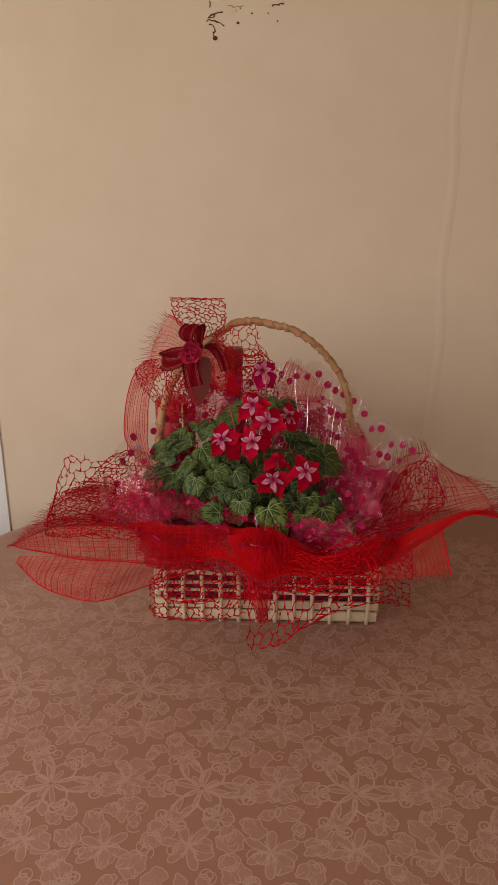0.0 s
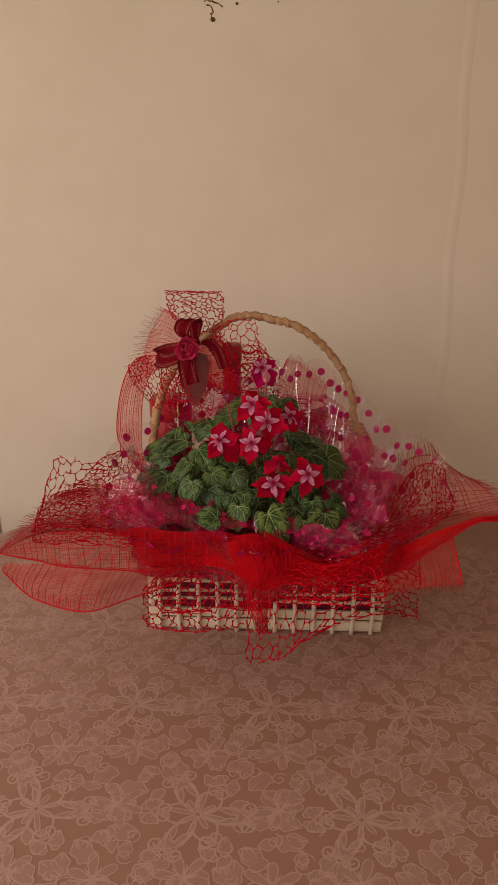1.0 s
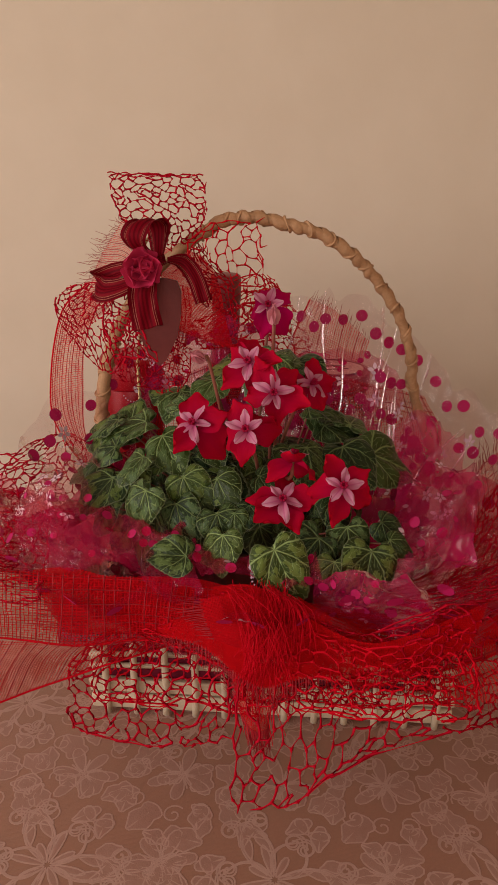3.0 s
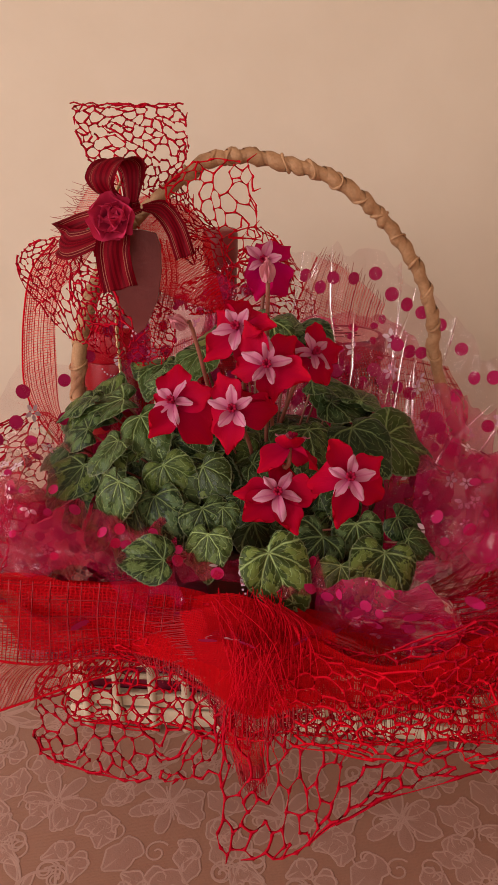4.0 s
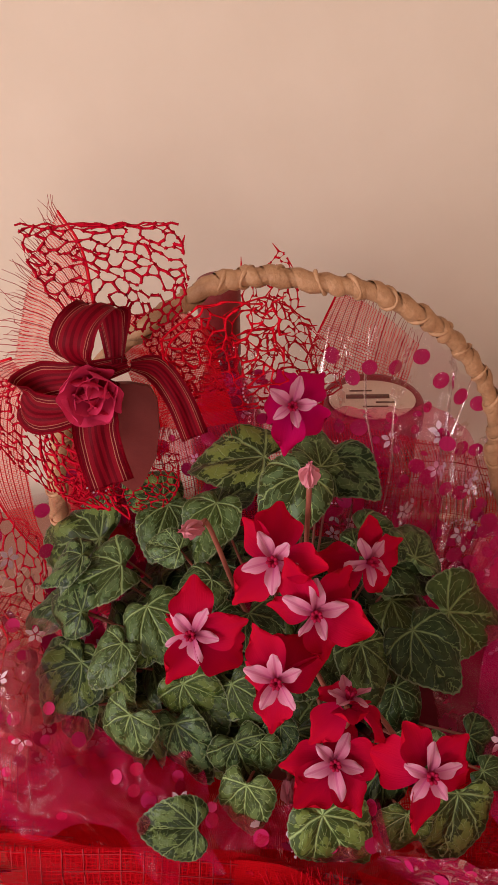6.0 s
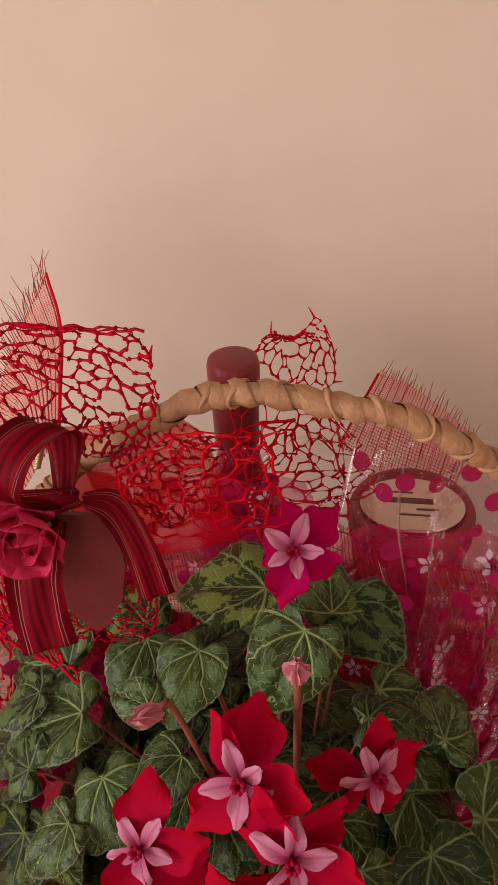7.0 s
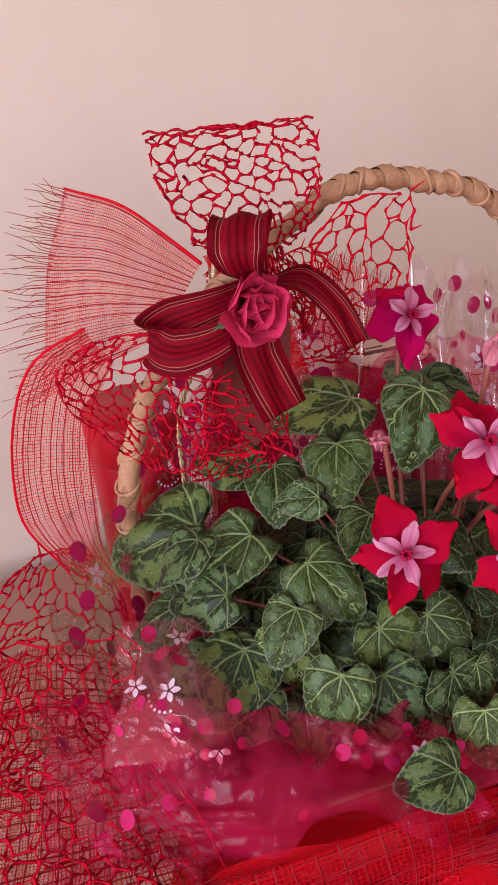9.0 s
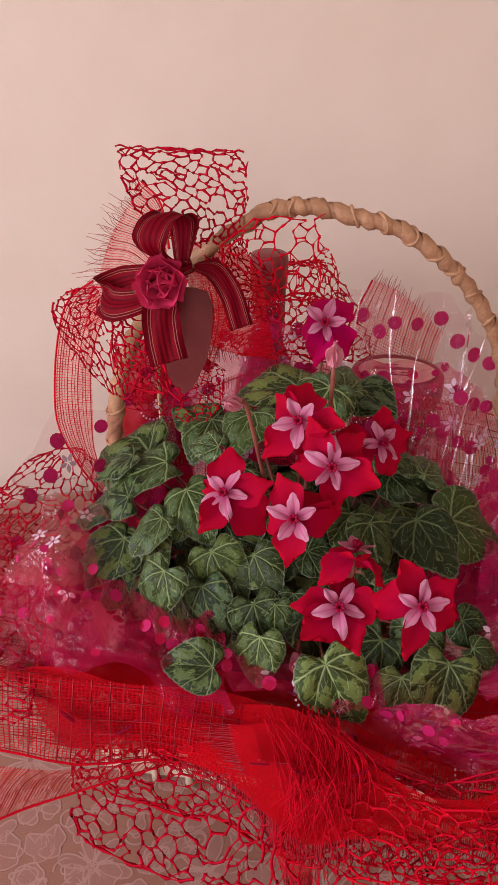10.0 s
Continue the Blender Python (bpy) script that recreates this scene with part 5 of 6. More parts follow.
# ---- red netting round the basket ----
def netting():
    net = thing("cobweb_netting", (0.09, 1.1, 0.86), "bright red cobweb netting draped over the basket front and sides", "decorative netting")
    ob = thing("mesh_ribbon", (0.09, 1.1, 0.90), "wide red open-weave mesh ribbon gathered round the basket rim", "mesh ribbon")
    weave("front_band", [[(-0.336, 1.085, 0.967), (-0.254, 1.095, 0.998), (-0.109, 1.100, 1.003), (0.026, 1.095, 1.001), (0.122, 1.090, 0.984)],
                         [(-0.334, 1.080, 0.967), (-0.245, 1.075, 0.978), (-0.106, 1.078, 0.980), (0.027, 1.078, 0.981), (0.122, 1.070, 0.968)],
                         [(-0.332, 1.080, 0.965), (-0.243, 1.075, 0.950), (-0.107, 1.070, 0.944), (0.027, 1.075, 0.947), (0.123, 1.065, 0.950)]], ob, 1, "open-weave red mesh band with a corded edge", M_SHEER, strands_u=0.011, strands_v=0.011, fringe="l", fringe_len=0.012, cord="t", rumple=0.006)
    weave("band_lining", [[(-0.130, 1.104, 1.000), (-0.050, 1.102, 1.001), (0.026, 1.099, 1.000), (0.100, 1.094, 0.990)],
                          [(-0.115, 1.084, 0.978), (-0.045, 1.082, 0.979), (0.027, 1.082, 0.980), (0.100, 1.076, 0.970)],
                          [(-0.095, 1.080, 0.952), (-0.040, 1.079, 0.950), (0.027, 1.079, 0.950), (0.100, 1.071, 0.953)]], ob, 22, "close-woven red mesh behind the band", M_BAND, fringe="l", fringe_len=0.03, rumple=0.008)
    weave("side_sheet", [[(-0.326, 1.070, 0.975), (-0.252, 1.090, 1.001), (-0.108, 1.095, 1.003), (0.02, 1.10, 0.985)],
                         [(-0.30, 1.16, 0.985), (-0.235, 1.16, 0.975), (-0.13, 1.155, 0.965), (-0.04, 1.15, 0.94)],
                         [(-0.285, 1.26, 0.985), (-0.22, 1.26, 0.975), (-0.15, 1.25, 0.955), (-0.11, 1.22, 0.90)],
                         [(-0.255, 1.34, 0.97), (-0.21, 1.36, 0.96), (-0.16, 1.36, 0.93), (-0.13, 1.35, 0.89)]], ob, 2, "open-weave red mesh sheet", strands_u=0.011, strands_v=0.011, fringe="l", fringe_len=0.022)
    weave("lower_lobe", [[(-0.326, 1.075, 0.950), (-0.246, 1.055, 0.963), (-0.158, 1.045, 0.964), (-0.074, 1.050, 0.962), (0.027, 1.080, 0.955)],
                         [(-0.334, 1.080, 0.935), (-0.266, 1.050, 0.927), (-0.175, 1.030, 0.930), (-0.096, 1.060, 0.937), (0.016, 1.090, 0.944)],
                         [(-0.332, 1.085, 0.927), (-0.269, 1.050, 0.899), (-0.187, 1.030, 0.892), (-0.116, 1.060, 0.901), (0.006, 1.100, 0.928)]], ob, 3, "hanging open-weave red lobe", strands_v=0.013, cord="t")
    weave("right_band", [[(0.122, 1.090, 0.995), (0.180, 1.090, 0.961), (0.237, 1.090, 0.950), (0.311, 1.090, 0.988), (0.374, 1.090, 1.021), (0.427, 1.090, 1.042), (0.471, 1.090, 1.043)],
                         [(0.127, 1.085, 0.979), (0.180, 1.075, 0.943), (0.237, 1.070, 0.928), (0.310, 1.070, 0.960), (0.368, 1.075, 1.000), (0.420, 1.075, 1.039), (0.475, 1.080, 1.035)]], ob, 4, "close-woven red mesh band", M_DENSE, nv=8, cord="t")
    weave("right_sheet", [[(0.160, 1.070, 0.958), (0.254, 1.060, 0.940), (0.326, 1.060, 0.980), (0.396, 1.070, 1.034), (0.461, 1.080, 1.048)],
                          [(0.19, 1.15, 0.955), (0.27, 1.16, 0.96), (0.345, 1.165, 0.985), (0.41, 1.165, 1.00), (0.470, 1.130, 1.043)],
                          [(0.28, 1.24, 0.94), (0.325, 1.25, 0.99), (0.37, 1.26, 1.02), (0.41, 1.25, 1.03), (0.460, 1.200, 1.048)],
                          [(0.31, 1.33, 0.95), (0.34, 1.35, 1.02), (0.375, 1.34, 1.05), (0.405, 1.32, 1.055), (0.423, 1.260, 1.053)]], ob, 5, "open-weave red mesh sheet", strands_u=0.013, strands_v=0.013, fringe="tr", fringe_len=0.045, fringe_step=0.004)
    weave("right_lobe", [[(0.216, 1.060, 0.942), (0.288, 1.045, 0.967), (0.341, 1.050, 0.999), (0.379, 1.060, 1.025)],
                         [(0.215, 1.040, 0.943), (0.294, 1.020, 0.962), (0.342, 1.000, 0.990), (0.377, 1.000, 1.016)],
                         [(0.215, 1.030, 0.940), (0.292, 1.000, 0.959), (0.341, 0.985, 0.977), (0.380, 0.975, 0.987)]], ob, 6, "hanging open-weave red lobe", strands_v=0.010, cord="r", fringe="t", fringe_len=0.01)
    weave("front_apron", [[(-0.057, 1.100, 0.961), (0.020, 1.095, 0.991), (0.083, 1.085, 1.007), (0.131, 1.060, 0.990), (0.196, 1.050, 0.977), (0.290, 1.070, 1.010)],
                          [(-0.044, 1.085, 0.957), (0.028, 1.070, 0.974), (0.085, 1.055, 0.974), (0.131, 1.045, 0.967), (0.196, 1.040, 0.957), (0.284, 1.065, 0.994)],
                          [(-0.029, 1.080, 0.951), (0.029, 1.060, 0.955), (0.087, 1.030, 0.938), (0.132, 1.030, 0.949), (0.197, 1.035, 0.941), (0.272, 1.055, 0.972)]], ob, 7, "dense red gathered mesh", M_DENSE, fringe="tr", fringe_len=0.02)
    weave("apron_tail", [[(0.030, 1.080, 1.000), (0.072, 1.072, 1.006), (0.110, 1.066, 1.000), (0.150, 1.060, 0.985)],
                         [(0.050, 1.062, 0.960), (0.078, 1.050, 0.962), (0.104, 1.046, 0.960), (0.130, 1.050, 0.955)],
                         [(0.068, 1.050, 0.915), (0.082, 1.036, 0.918), (0.098, 1.036, 0.918), (0.112, 1.044, 0.920)],
                         [(0.076, 1.044, 0.888), (0.084, 1.036, 0.876), (0.094, 1.036, 0.880), (0.102, 1.040, 0.895)]], ob, 8, "gathered end of the red mesh hanging at the front", M_BAND, fringe="tlr", fringe_len=0.03, fringe_step=0.0014, rumple=0.016)
    weave("inner_sheet", [[(-0.16, 1.10, 0.992), (-0.03, 1.095, 0.995), (0.10, 1.09, 0.99), (0.22, 1.085, 0.955), (0.33, 1.09, 0.985)],
                          [(-0.15, 1.14, 0.975), (-0.03, 1.14, 0.972), (0.10, 1.135, 0.965), (0.22, 1.13, 0.945), (0.32, 1.14, 0.965)],
                          [(-0.125, 1.20, 0.93), (-0.03, 1.195, 0.92), (0.10, 1.195, 0.915), (0.22, 1.195, 0.91), (0.31, 1.20, 0.92)],
                          [(-0.12, 1.23, 0.89), (-0.03, 1.23, 0.885), (0.10, 1.23, 0.885), (0.22, 1.23, 0.885), (0.305, 1.23, 0.885)]], ob, 9, "dense red mesh tucked into the basket", M_DENSE, rumple=0.010)
    web("front_web", [[(-0.110, 1.120, 0.885), (-0.053, 1.110, 0.936), (0.020, 1.095, 0.986), (0.079, 1.085, 1.002)],
                      [(-0.112, 1.105, 0.863), (-0.051, 1.085, 0.890), (0.011, 1.070, 0.914), (0.071, 1.060, 0.930)],
                      [(-0.110, 1.085, 0.834), (-0.051, 1.055, 0.846), (0.009, 1.040, 0.858), (0.059, 1.035, 0.871)]], net, 0.0155, 0.00105, 11, "red cobweb netting hanging over the basket front", material=M_CRIMSON)
    web("front_web", [[(0.070, 1.085, 1.001), (0.126, 1.065, 0.988), (0.188, 1.060, 0.981), (0.265, 1.060, 1.010), (0.34, 1.10, 0.965)],
                      [(0.071, 1.040, 0.933), (0.132, 1.035, 0.942), (0.192, 1.035, 0.946), (0.269, 1.045, 0.952), (0.345, 1.10, 0.91)],
                      [(0.065, 0.995, 0.827), (0.122, 0.995, 0.848), (0.191, 1.015, 0.882), (0.272, 1.030, 0.900), (0.345, 1.098, 0.85)]], net, 0.0165, 0.00105, 17, "red cobweb netting hanging over the basket front", material=M_CRIMSON, rumple=0.006)
    web("front_web", [[(0.084, 1.075, 0.989), (0.139, 1.050, 0.981), (0.202, 1.040, 0.978), (0.271, 1.050, 1.004)],
                      [(0.082, 1.045, 0.961), (0.140, 1.030, 0.958), (0.202, 1.020, 0.961), (0.276, 1.030, 0.962)],
                      [(0.071, 1.025, 0.920), (0.140, 1.010, 0.933), (0.202, 1.000, 0.933), (0.279, 1.010, 0.931)]], net, 0.014, 0.00091, 12, "red cobweb netting, second layer", gaps=0.1)
    web("front_web", [[(-0.068, 1.110, 0.929), (0.004, 1.100, 0.965), (0.078, 1.090, 0.987)],
                      [(-0.086, 1.115, 0.875), (-0.001, 1.100, 0.900), (0.080, 1.060, 0.931)],
                      [(-0.088, 1.120, 0.830), (-0.001, 1.090, 0.860), (0.090, 1.040, 0.895)]], net, 0.016, 0.00091, 13, "red cobweb netting, second layer", gaps=0.1)
    web("front_web", [[(0.079, 1.080, 0.979), (0.139, 1.060, 0.967), (0.204, 1.050, 0.964), (0.275, 1.060, 0.991)],
                      [(0.073, 1.050, 0.945), (0.140, 1.040, 0.948), (0.204, 1.030, 0.946), (0.279, 1.040, 0.958)],
                      [(0.065, 1.035, 0.915), (0.140, 1.025, 0.928), (0.203, 1.015, 0.933), (0.281, 1.020, 0.936)]], net, 0.0095, 0.00086, 18, "red cobweb netting, bunched layer", rumple=0.010, gaps=0.1)
    web("front_web", [[(-0.046, 1.095, 0.966), (0.020, 1.095, 0.989), (0.083, 1.085, 1.004), (0.139, 1.065, 0.984)],
                      [(-0.035, 1.085, 0.958), (0.028, 1.070, 0.974), (0.089, 1.060, 0.970), (0.140, 1.050, 0.960)],
                      [(-0.020, 1.080, 0.949), (0.033, 1.060, 0.950), (0.094, 1.040, 0.929), (0.140, 1.040, 0.938)]], net, 0.009, 0.00078, 19, "red cobweb netting, bunched layer", rumple=0.010, gaps=0.1)
    web("side_web", [[(-0.285, 1.10, 0.995), (-0.23, 1.11, 1.0), (-0.165, 1.11, 0.99)],
                     [(-0.295, 1.18, 0.998), (-0.23, 1.18, 0.995), (-0.16, 1.18, 0.985)],
                     [(-0.293, 1.272, 1.061), (-0.225, 1.275, 1.05), (-0.14, 1.26, 1.05)]], net, 0.015, 0.00089, 14, "red cobweb netting wing", material=M_CRIMSON)
    web("side_web", [[(-0.275, 1.20, 1.0), (-0.215, 1.20, 0.995), (-0.14, 1.20, 0.98)],
                     [(-0.26, 1.29, 1.0), (-0.20, 1.30, 0.995), (-0.14, 1.29, 0.99)],
                     [(-0.235, 1.37, 1.02), (-0.19, 1.39, 1.03), (-0.145, 1.36, 1.03)]], net, 0.013, 0.00089, 15, "red cobweb netting wing", material=M_CRIMSON)
    web("side_web", [[(-0.285, 1.08, 0.985), (-0.21, 1.07, 0.99), (-0.12, 1.06, 0.995)],
                     [(-0.290, 1.15, 1.0), (-0.215, 1.15, 1.005), (-0.13, 1.13, 1.002)],
                     [(-0.275, 1.24, 1.02), (-0.21, 1.24, 1.02), (-0.15, 1.22, 1.01)]], net, 0.0105, 0.00081, 63, "red cobweb netting, second layer over the wing", material=M_CRIMSON, rumple=0.010)
    web("right_web", [[(0.21, 1.11, 0.975), (0.29, 1.10, 0.99), (0.36, 1.10, 1.02)],
                      [(0.28, 1.18, 0.97), (0.34, 1.18, 1.0), (0.405, 1.17, 1.02)],
                      [(0.325, 1.27, 1.0), (0.36, 1.28, 1.05), (0.405, 1.27, 1.055)]], net, 0.012, 0.00089, 16, "red cobweb netting wing", material=M_CRIMSON)
    weave("back_sheet", [[(-0.10, 1.38, 0.93), (0.09, 1.41, 0.93), (0.29, 1.38, 0.93)],
                         [(-0.11, 1.395, 1.03), (0.09, 1.42, 1.04), (0.30, 1.40, 1.03)],
                         [(-0.10, 1.40, 1.105), (0.08, 1.425, 1.125), (0.28, 1.41, 1.09)]], ob, 10, "open-weave red mesh behind the plant", strands_u=0.016, strands_v=0.014, rumple=0.010)
    # gathered threads at the knot on the front
    rnd = random.Random(8)
    curves = []
    a0, b0 = Vector((0.084, 1.075, 1.012)), Vector((0.104, 1.020, 0.928))
    for k in range(64):
        p = a0 + Vector((rnd.uniform(-0.028, 0.028), rnd.uniform(-0.006, 0.010), rnd.uniform(-0.008, 0.004)))
        q = b0 + Vector((rnd.uniform(-0.040, 0.016), rnd.uniform(-0.004, 0.018), rnd.uniform(-0.05, 0.05)))
        m = p.lerp(q, 0.45) + Vector((rnd.uniform(-0.008, 0.016), -0.014 + rnd.uniform(-0.008, 0.008), 0.012))
        c = path([p, m, q], 7)
        curves.append([(x, 0.00036) for x in c])
    for k in range(46):
        w = rnd.random()
        p = Vector((0.088, 1.075, 1.016)).lerp(Vector((0.124, 1.060, 1.008)), w) + Vector((0, rnd.uniform(-0.004, 0.004), 0))
        q = p + Vector((rnd.uniform(0.004, 0.022), rnd.uniform(-0.02, -0.004), rnd.uniform(-0.05, -0.02)))
        curves.append([(x, 0.0004) for x in path([p, p.lerp(q, 0.5) + Vector((0.004, -0.006, 0.008)), q], 5)])
    vs, fs = tubes(curves)
    hang(tagged(raw("gathered_threads", vs, fs, M_RED, None, "tuft of loose red threads at the front knot"), kind="stuff"), ob)


netting()


# ---- bow with its own netting, tied to the handle ----
def ribbon(name, points, dirs, width, parent, n=36):
    pts = path(points, n)
    ws = [Vector(d).normalized() for d in dirs]
    bm = bmesh.new()
    uv = bm.loops.layers.uv.new("UVMap")
    rows, run = [], 0.0
    lens = [0.0]
    for i, q in enumerate(pts):
        if i:
            run += (q - pts[i - 1]).length
            lens.append(run)
        d = cr(ws, i / n).normalized()
        t = (pts[min(i + 1, n)] - pts[max(i - 1, 0)]).normalized()
        d = (d - t * d.dot(t)).normalized()
        nn = t.cross(d)
        pinch = 1 - 0.62 * (max(0, 1 - i / 11) + max(0, 1 - (n - i) / 11)) * (1 if name != "tail" or i < n / 2 else 0)
        rows.append([bm.verts.new(q + d * width * pinch * (j / 8 - 0.5) + nn * 0.0016 * math.sin(j * 1.4 + i * 0.15)) for j in range(9)])
    for i in range(n):
        for j in range(8):
            face = bm.faces.new((rows[i][j], rows[i + 1][j], rows[i + 1][j + 1], rows[i][j + 1]))
            for lp, (a, b) in zip(face.loops, ((i, j), (i + 1, j), (i + 1, j + 1), (i, j + 1))):
                lp[uv].uv = (lens[a], b / 8)
    bmesh.ops.solidify(bm, geom=bm.faces[:], thickness=0.0005)
    return hang(part(name, bm, M_RIBBON), parent)


def bow():
    ob = thing("ribbon_bow", BOW, "dark red striped ribbon bow with a dusky pink fabric rose", "bow")
    k = Vector(BOW)
    ribbon("loop", [k + Vector((-0.008, 0, 0)), (-0.034, 1.291, 1.288), (-0.035, 1.293, 1.303), (-0.040, 1.283, 1.311), (-0.048, 1.266, 1.309), (-0.052, 1.255, 1.298), (-0.048, 1.257, 1.286), k + Vector((-0.008, -0.010, 0.002))],
           [(0.93, -0.30, 0.02), (0.93, -0.30, 0.02), (0.93, -0.30, 0.05), (0.93, -0.32, 0.05), (0.93, -0.30, 0.02)], 0.033, ob)
    ribbon("loop", [k, (-0.061, 1.278, 1.262), (-0.088, 1.288, 1.252), (-0.100, 1.283, 1.245), (-0.089, 1.268, 1.241), (-0.061, 1.259, 1.250), k + Vector((-0.012, -0.010, -0.006))],
           [(0.1, 0.4, 0.85), (0.1, 0.45, 0.85), (0.1, 0.5, 0.8), (0.15, 0.5, 0.8), (0.1, 0.4, 0.85)], 0.028, ob)
    ribbon("tail", [k + Vector((0.002, -0.002, 0.0)), (-0.006, 1.274, 1.270), (0.008, 1.262, 1.256), (0.018, 1.250, 1.234)],
           [(0.1, 0.5, 0.85), (0.3, 0.5, 0.8), (0.5, 0.4, 0.6), (0.6, 0.35, 0.5)], 0.018, ob)
    ribbon("tail", [k + Vector((-0.010, -0.010, -0.006)), (-0.045, 1.254, 1.245), (-0.042, 1.241, 1.227), (-0.036, 1.231, 1.210)],
           [(1, 0, 0), (1, 0.1, 0.1), (0.95, 0.2, 0.15), (0.9, 0.2, 0.2)], 0.030, ob)
    # the rose: petals wound round its heart
    rc = Vector(ROSE)
    face = Vector((0.12, -0.93, 0.16))
    turn = basis(face, (0, 0, 1))
    z = turn.to_3x3().col[2]
    bm = bmesh.new()
    tube(bm, path([rc - z * 0.012, rc - z * 0.004], 3), [0.004, 0.007, 0.010, 0.010], 10)
    rose = hang(part("rose", bm, M_SEPAL, None, "dusky pink fabric rose"), ob)
    rnd = random.Random(31)
    shapes = [petal_mesh("petal", 1.0, 1.55, c, M_ROSE, 0.0, 60 + i) for i, c in enumerate((-0.55, -0.40, -0.12))]
    a = 0.0
    for ring, (count, size, tilt, off) in enumerate(((3, 0.012, -84, 0.001), (4, 0.016, -76, 0.003), (4, 0.020, -62, 0.004), (5, 0.0235, -42, 0.004))):
        for i in range(count):
            a += 360 / count + rnd.uniform(-12, 12)
            o = new("petal", shapes[min(ring, 2)])
            o.matrix_world = Matrix.Translation(rc - z * 0.006) @ turn @ Matrix.Rotation(radians(a), 4, "Z") @ Matrix.Translation((off, 0, 0)) @ Matrix.Rotation(radians(tilt + rnd.uniform(-7, 7)), 4, "Y") @ Matrix.Scale(size, 4)
            o.parent = rose
        a += 40
    for i in range(3):
        o = new("sepal", petal_mesh("sepal", 0.02, 0.009, 0.2, M_SEPAL, 0.8, 70 + i))
        o.matrix_world = Matrix.Translation(rc - z * 0.010) @ turn @ Matrix.Rotation(radians(110 + 50 * i), 4, "Z") @ Matrix.Translation((0.006, 0, 0)) @ Matrix.Rotation(radians(-30), 4, "Y")
        o.parent = rose
    # twisted gold cords
    for pts in ([k + Vector((-0.03, 0.02, 0.0)), k + Vector((-0.026, 0.024, 0.012)), k + Vector((-0.018, 0.028, 0.024))],
                [k + Vector((-0.03, 0.05, -0.05)), k + Vector((-0.05, 0.075, -0.12)), k + Vector((-0.052, 0.08, -0.19))]):
        bm = bmesh.new()
        p = path(pts, 60)
        for s in (0, math.pi):
            tube(bm, [q + 0.0011 * Vector((math.cos(i * 0.9 + s), math.sin(i * 0.9 + s), 0)) for i, q in enumerate(p)], 0.0011, 5)
        hang(part("cord", bm, M_GOLD, None, "twisted gold cord"), ob)
    net = thing("netting_bow", BOW, "red cobweb netting flaps tied behind the ribbon bow", "decorative netting")
    fan = thing("mesh_ribbon_bow", BOW, "red open-weave mesh ribbon fanned and looped behind the bow", "mesh ribbon")
    web("upper_web", [[(-0.062, 1.296, 1.291), (-0.028, 1.296, 1.285), (0.003, 1.296, 1.287)],
                      [(-0.079, 1.300, 1.323), (-0.031, 1.303, 1.322), (0.016, 1.300, 1.320)],
                      [(-0.088, 1.303, 1.354), (-0.037, 1.306, 1.352), (0.014, 1.303, 1.353)]], net, 0.0092, 0.00085, 41, "upright panel of red cobweb netting", 0.003, 0.72, fray=0.009, border="t", material=M_CRIMSON, gaps=0.16)
    web("bow_tangle", [[(-0.033, 1.320, 1.284), (-0.004, 1.330, 1.286), (0.013, 1.360, 1.274)],
                       [(-0.021, 1.310, 1.261), (0.001, 1.330, 1.251), (0.033, 1.370, 1.234)],
                       [(-0.003, 1.310, 1.229), (0.010, 1.330, 1.207), (0.037, 1.370, 1.187)]], net, 0.0085, 0.00070, 62, "tangled red netting beside the bow", material=M_CRIMSON, rumple=0.010, gaps=0.1)
    weave("bow_veil", [[(-0.049, 1.335, 1.280), (-0.016, 1.345, 1.278), (0.010, 1.370, 1.262)],
                       [(-0.042, 1.325, 1.243), (-0.010, 1.340, 1.237), (0.024, 1.375, 1.220)],
                       [(-0.032, 1.320, 1.189), (-0.003, 1.340, 1.172), (0.035, 1.375, 1.151)]], fan, 65, "crumpled open-weave red mesh behind the bow", M_BAND, rumple=0.012, fringe="t", fringe_len=0.015)
    web("bow_tangle", [[(-0.055, 1.300, 1.211), (-0.034, 1.310, 1.186), (-0.007, 1.320, 1.170)],
                       [(-0.068, 1.290, 1.182), (-0.043, 1.300, 1.158), (-0.011, 1.310, 1.140)],
                       [(-0.087, 1.290, 1.147), (-0.058, 1.300, 1.124), (-0.026, 1.310, 1.109)]], net, 0.0065, 0.00062, 66, "bunched red netting under the bow", material=M_CRIMSON, rumple=0.010, gaps=0.1)
    web("right_flap", [[(-0.001, 1.275, 1.289), (0.002, 1.275, 1.271), (0.017, 1.280, 1.237)],
                       [(0.031, 1.285, 1.310), (0.037, 1.285, 1.279), (0.046, 1.290, 1.245)],
                       [(0.074, 1.287, 1.310), (0.074, 1.292, 1.278), (0.079, 1.300, 1.241)]], net, 0.0125, 0.0007, 42, "red cobweb netting flap", 0.002)
    web("left_flap", [[(-0.054, 1.275, 1.242), (-0.064, 1.280, 1.197), (-0.070, 1.285, 1.148)],
                      [(-0.104, 1.305, 1.241), (-0.116, 1.308, 1.201), (-0.103, 1.302, 1.145)],
                      [(-0.143, 1.312, 1.235), (-0.156, 1.315, 1.209), (-0.139, 1.310, 1.167)]], net, 0.0105, 0.00081, 43, "red cobweb netting flap", material=M_CRIMSON, rumple=0.006, gaps=0.1)
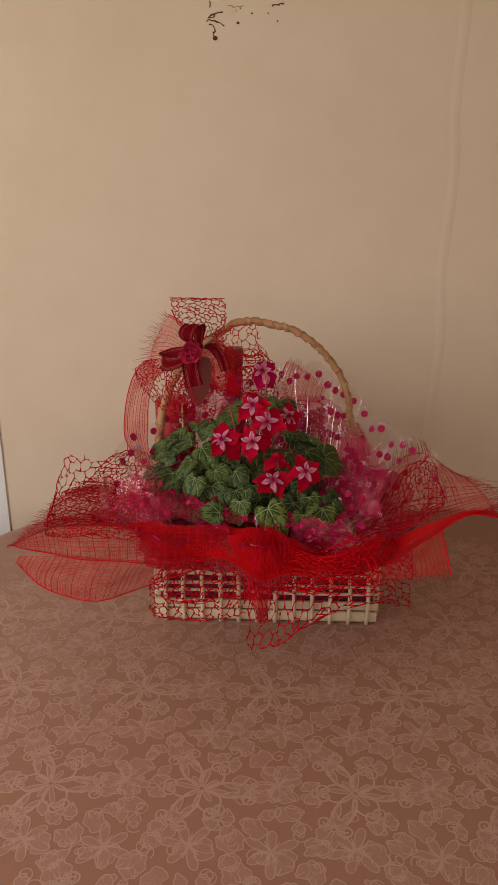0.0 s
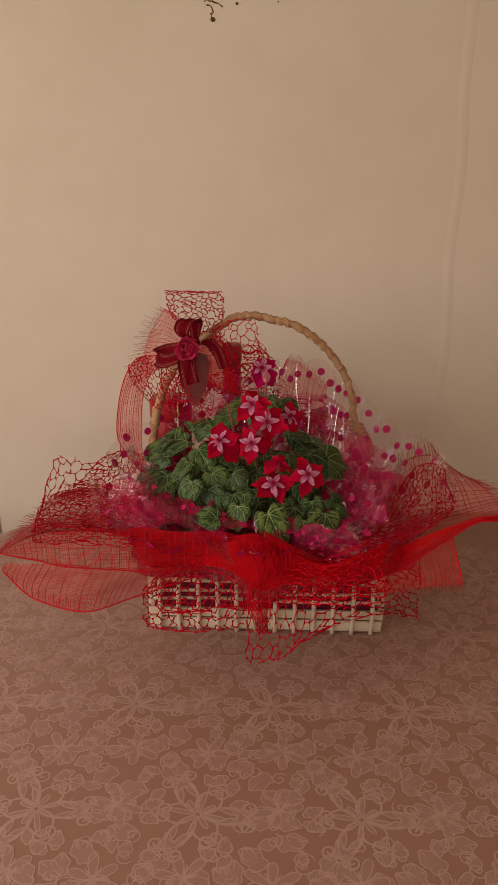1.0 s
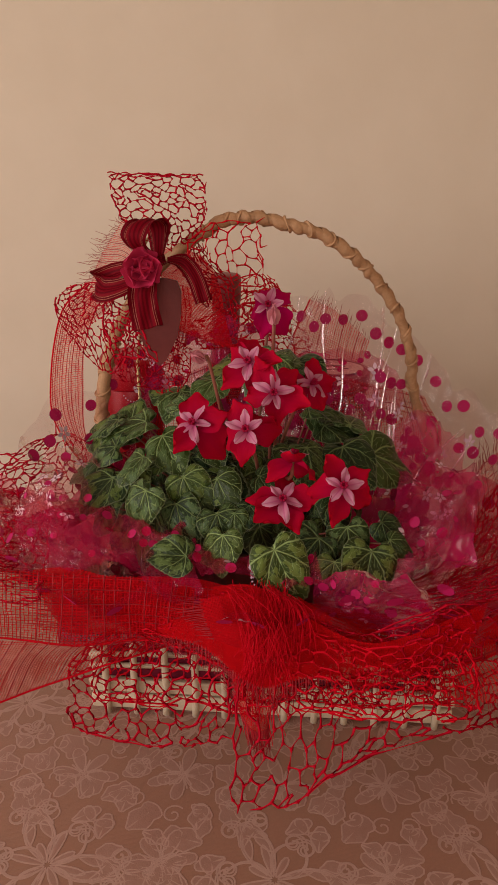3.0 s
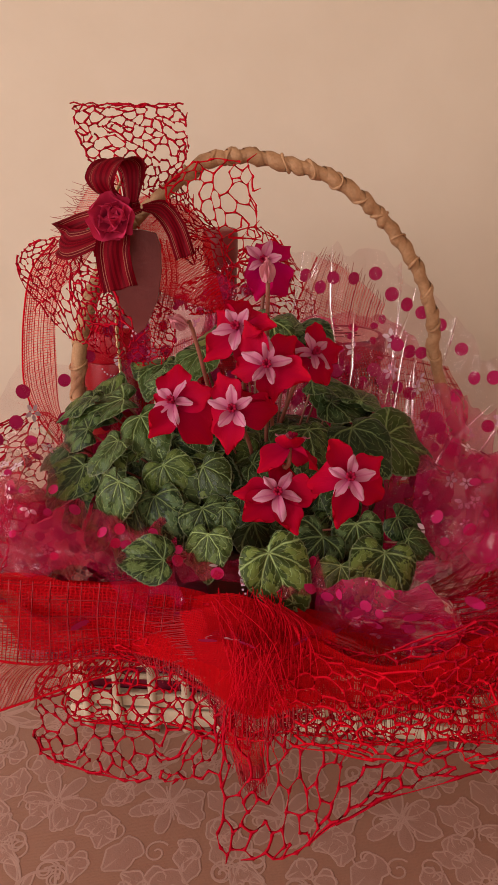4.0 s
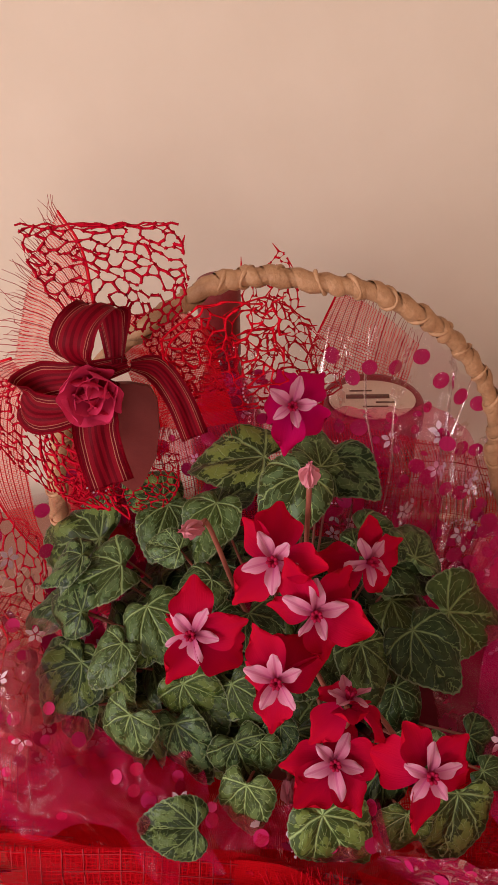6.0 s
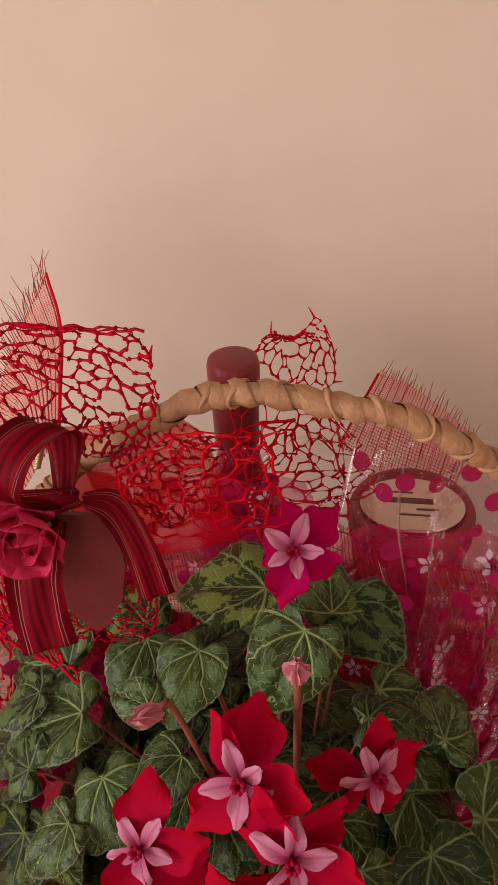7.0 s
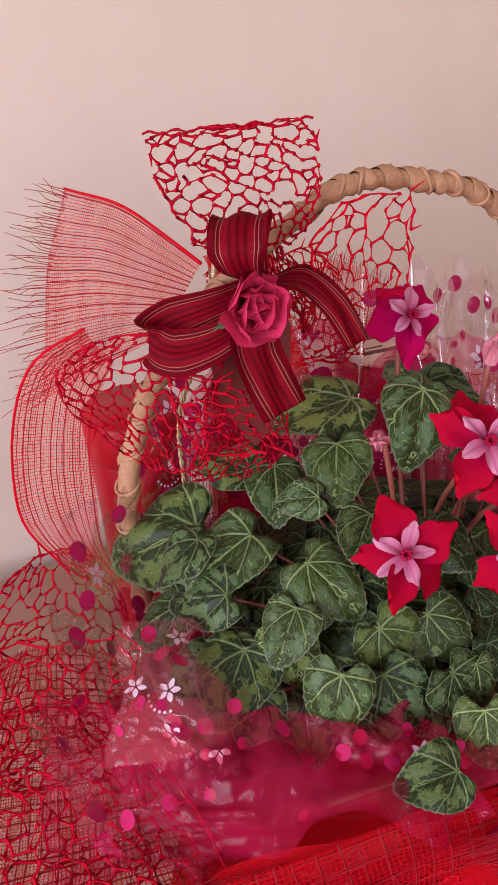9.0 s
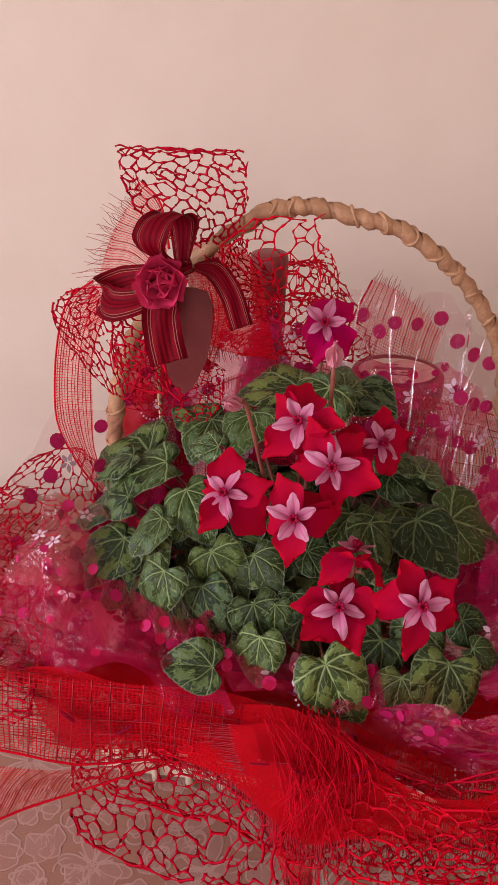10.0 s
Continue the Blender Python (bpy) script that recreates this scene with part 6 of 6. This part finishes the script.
    web("lower_web", [[(-0.096, 1.280, 1.235), (-0.077, 1.270, 1.224), (-0.051, 1.260, 1.223)],
                      [(-0.093, 1.270, 1.202), (-0.073, 1.260, 1.202), (-0.046, 1.250, 1.197)],
                      [(-0.079, 1.260, 1.171), (-0.058, 1.250, 1.170), (-0.024, 1.235, 1.170)]], net, 0.010, 0.00082, 44, "red cobweb netting scrap under the bow", material=M_CRIMSON, rumple=0.006, gaps=0.1)
    web("rear_web", [[(0.012, 1.600, 1.160), (0.053, 1.600, 1.131), (0.094, 1.600, 1.133)],
                     [(0.021, 1.610, 1.172), (0.055, 1.610, 1.179), (0.089, 1.610, 1.169)],
                     [(0.031, 1.620, 1.182), (0.049, 1.620, 1.173), (0.072, 1.620, 1.200)]], net, 0.010, 0.00095, 45, "red cobweb netting behind the bottle", 0.003)
    web("rear_web", [[(-0.033, 1.470, 1.163), (0.037, 1.460, 1.186), (0.099, 1.480, 1.186)],
                     [(-0.020, 1.430, 1.157), (0.041, 1.420, 1.170), (0.105, 1.450, 1.161)],
                     [(-0.006, 1.400, 1.146), (0.043, 1.400, 1.145), (0.111, 1.430, 1.134)]], net, 0.012, 0.00105, 46, "tangled red netting round the bottle neck", 0.010)
    web("rear_web", [[(0.024, 1.440, 1.221), (0.065, 1.450, 1.232), (0.102, 1.460, 1.200)],
                     [(0.035, 1.430, 1.163), (0.071, 1.450, 1.171), (0.121, 1.470, 1.154)],
                     [(0.048, 1.420, 1.122), (0.084, 1.450, 1.127), (0.128, 1.470, 1.115)]], net, 0.012, 0.0007, 48, "tangled red netting round the bottle neck", 0.006)
    weave("fan", [[(-0.055, 1.330, 1.270), (-0.068, 1.330, 1.252), (-0.085, 1.330, 1.226)],
                  [(-0.082, 1.420, 1.286), (-0.105, 1.400, 1.244), (-0.124, 1.380, 1.190)],
                  [(-0.119, 1.498, 1.290), (-0.147, 1.455, 1.234), (-0.168, 1.413, 1.155)]], fan, 51, "fanned open-weave red mesh ribbon", strands_v=0.011, fringe="t", fringe_len=0.054, fringe_step=0.0022, cord="l", rumple=0.002)
    weave("side_loop", [[(-0.132, 1.354, 1.231), (-0.172, 1.389, 1.194), (-0.197, 1.407, 1.132), (-0.205, 1.407, 1.062), (-0.186, 1.389, 1.023), (-0.151, 1.363, 0.992)],
                        [(-0.127, 1.354, 1.219), (-0.153, 1.372, 1.190), (-0.169, 1.381, 1.142), (-0.176, 1.381, 1.080), (-0.166, 1.372, 1.038), (-0.145, 1.363, 1.000)],
                        [(-0.117, 1.345, 1.209), (-0.132, 1.354, 1.178), (-0.140, 1.354, 1.147), (-0.145, 1.354, 1.097), (-0.147, 1.354, 1.053), (-0.139, 1.354, 1.013)]], fan, 52, "looped open-weave red mesh ribbon", strands_u=0.008, cord="b", rumple=0.002)
    weave("rear_ribbon", [[(-0.035, 1.360, 1.234), (-0.032, 1.370, 1.188), (-0.048, 1.370, 1.129)],
                          [(-0.014, 1.380, 1.225), (-0.015, 1.390, 1.183), (-0.032, 1.380, 1.120)]], fan, 53, "open-weave red mesh ribbon", strands_u=0.008, rumple=0.002)
    weave("rear_ribbon", [[(0.098, 1.548, 1.107), (0.145, 1.545, 1.080), (0.201, 1.540, 1.062)],
                          [(0.115, 1.553, 1.150), (0.155, 1.550, 1.137), (0.211, 1.545, 1.107)],
                          [(0.128, 1.556, 1.179), (0.162, 1.553, 1.167), (0.216, 1.550, 1.122)]], fan, 54, "open-weave red mesh ribbon", strands_v=0.010, fringe="t", fringe_len=0.014, fringe_step=0.003, cord="l", rumple=0.002)


BOW = (-0.025, 1.279, 1.272)
ROSE = (-0.045, 1.257, 1.265)
bow()
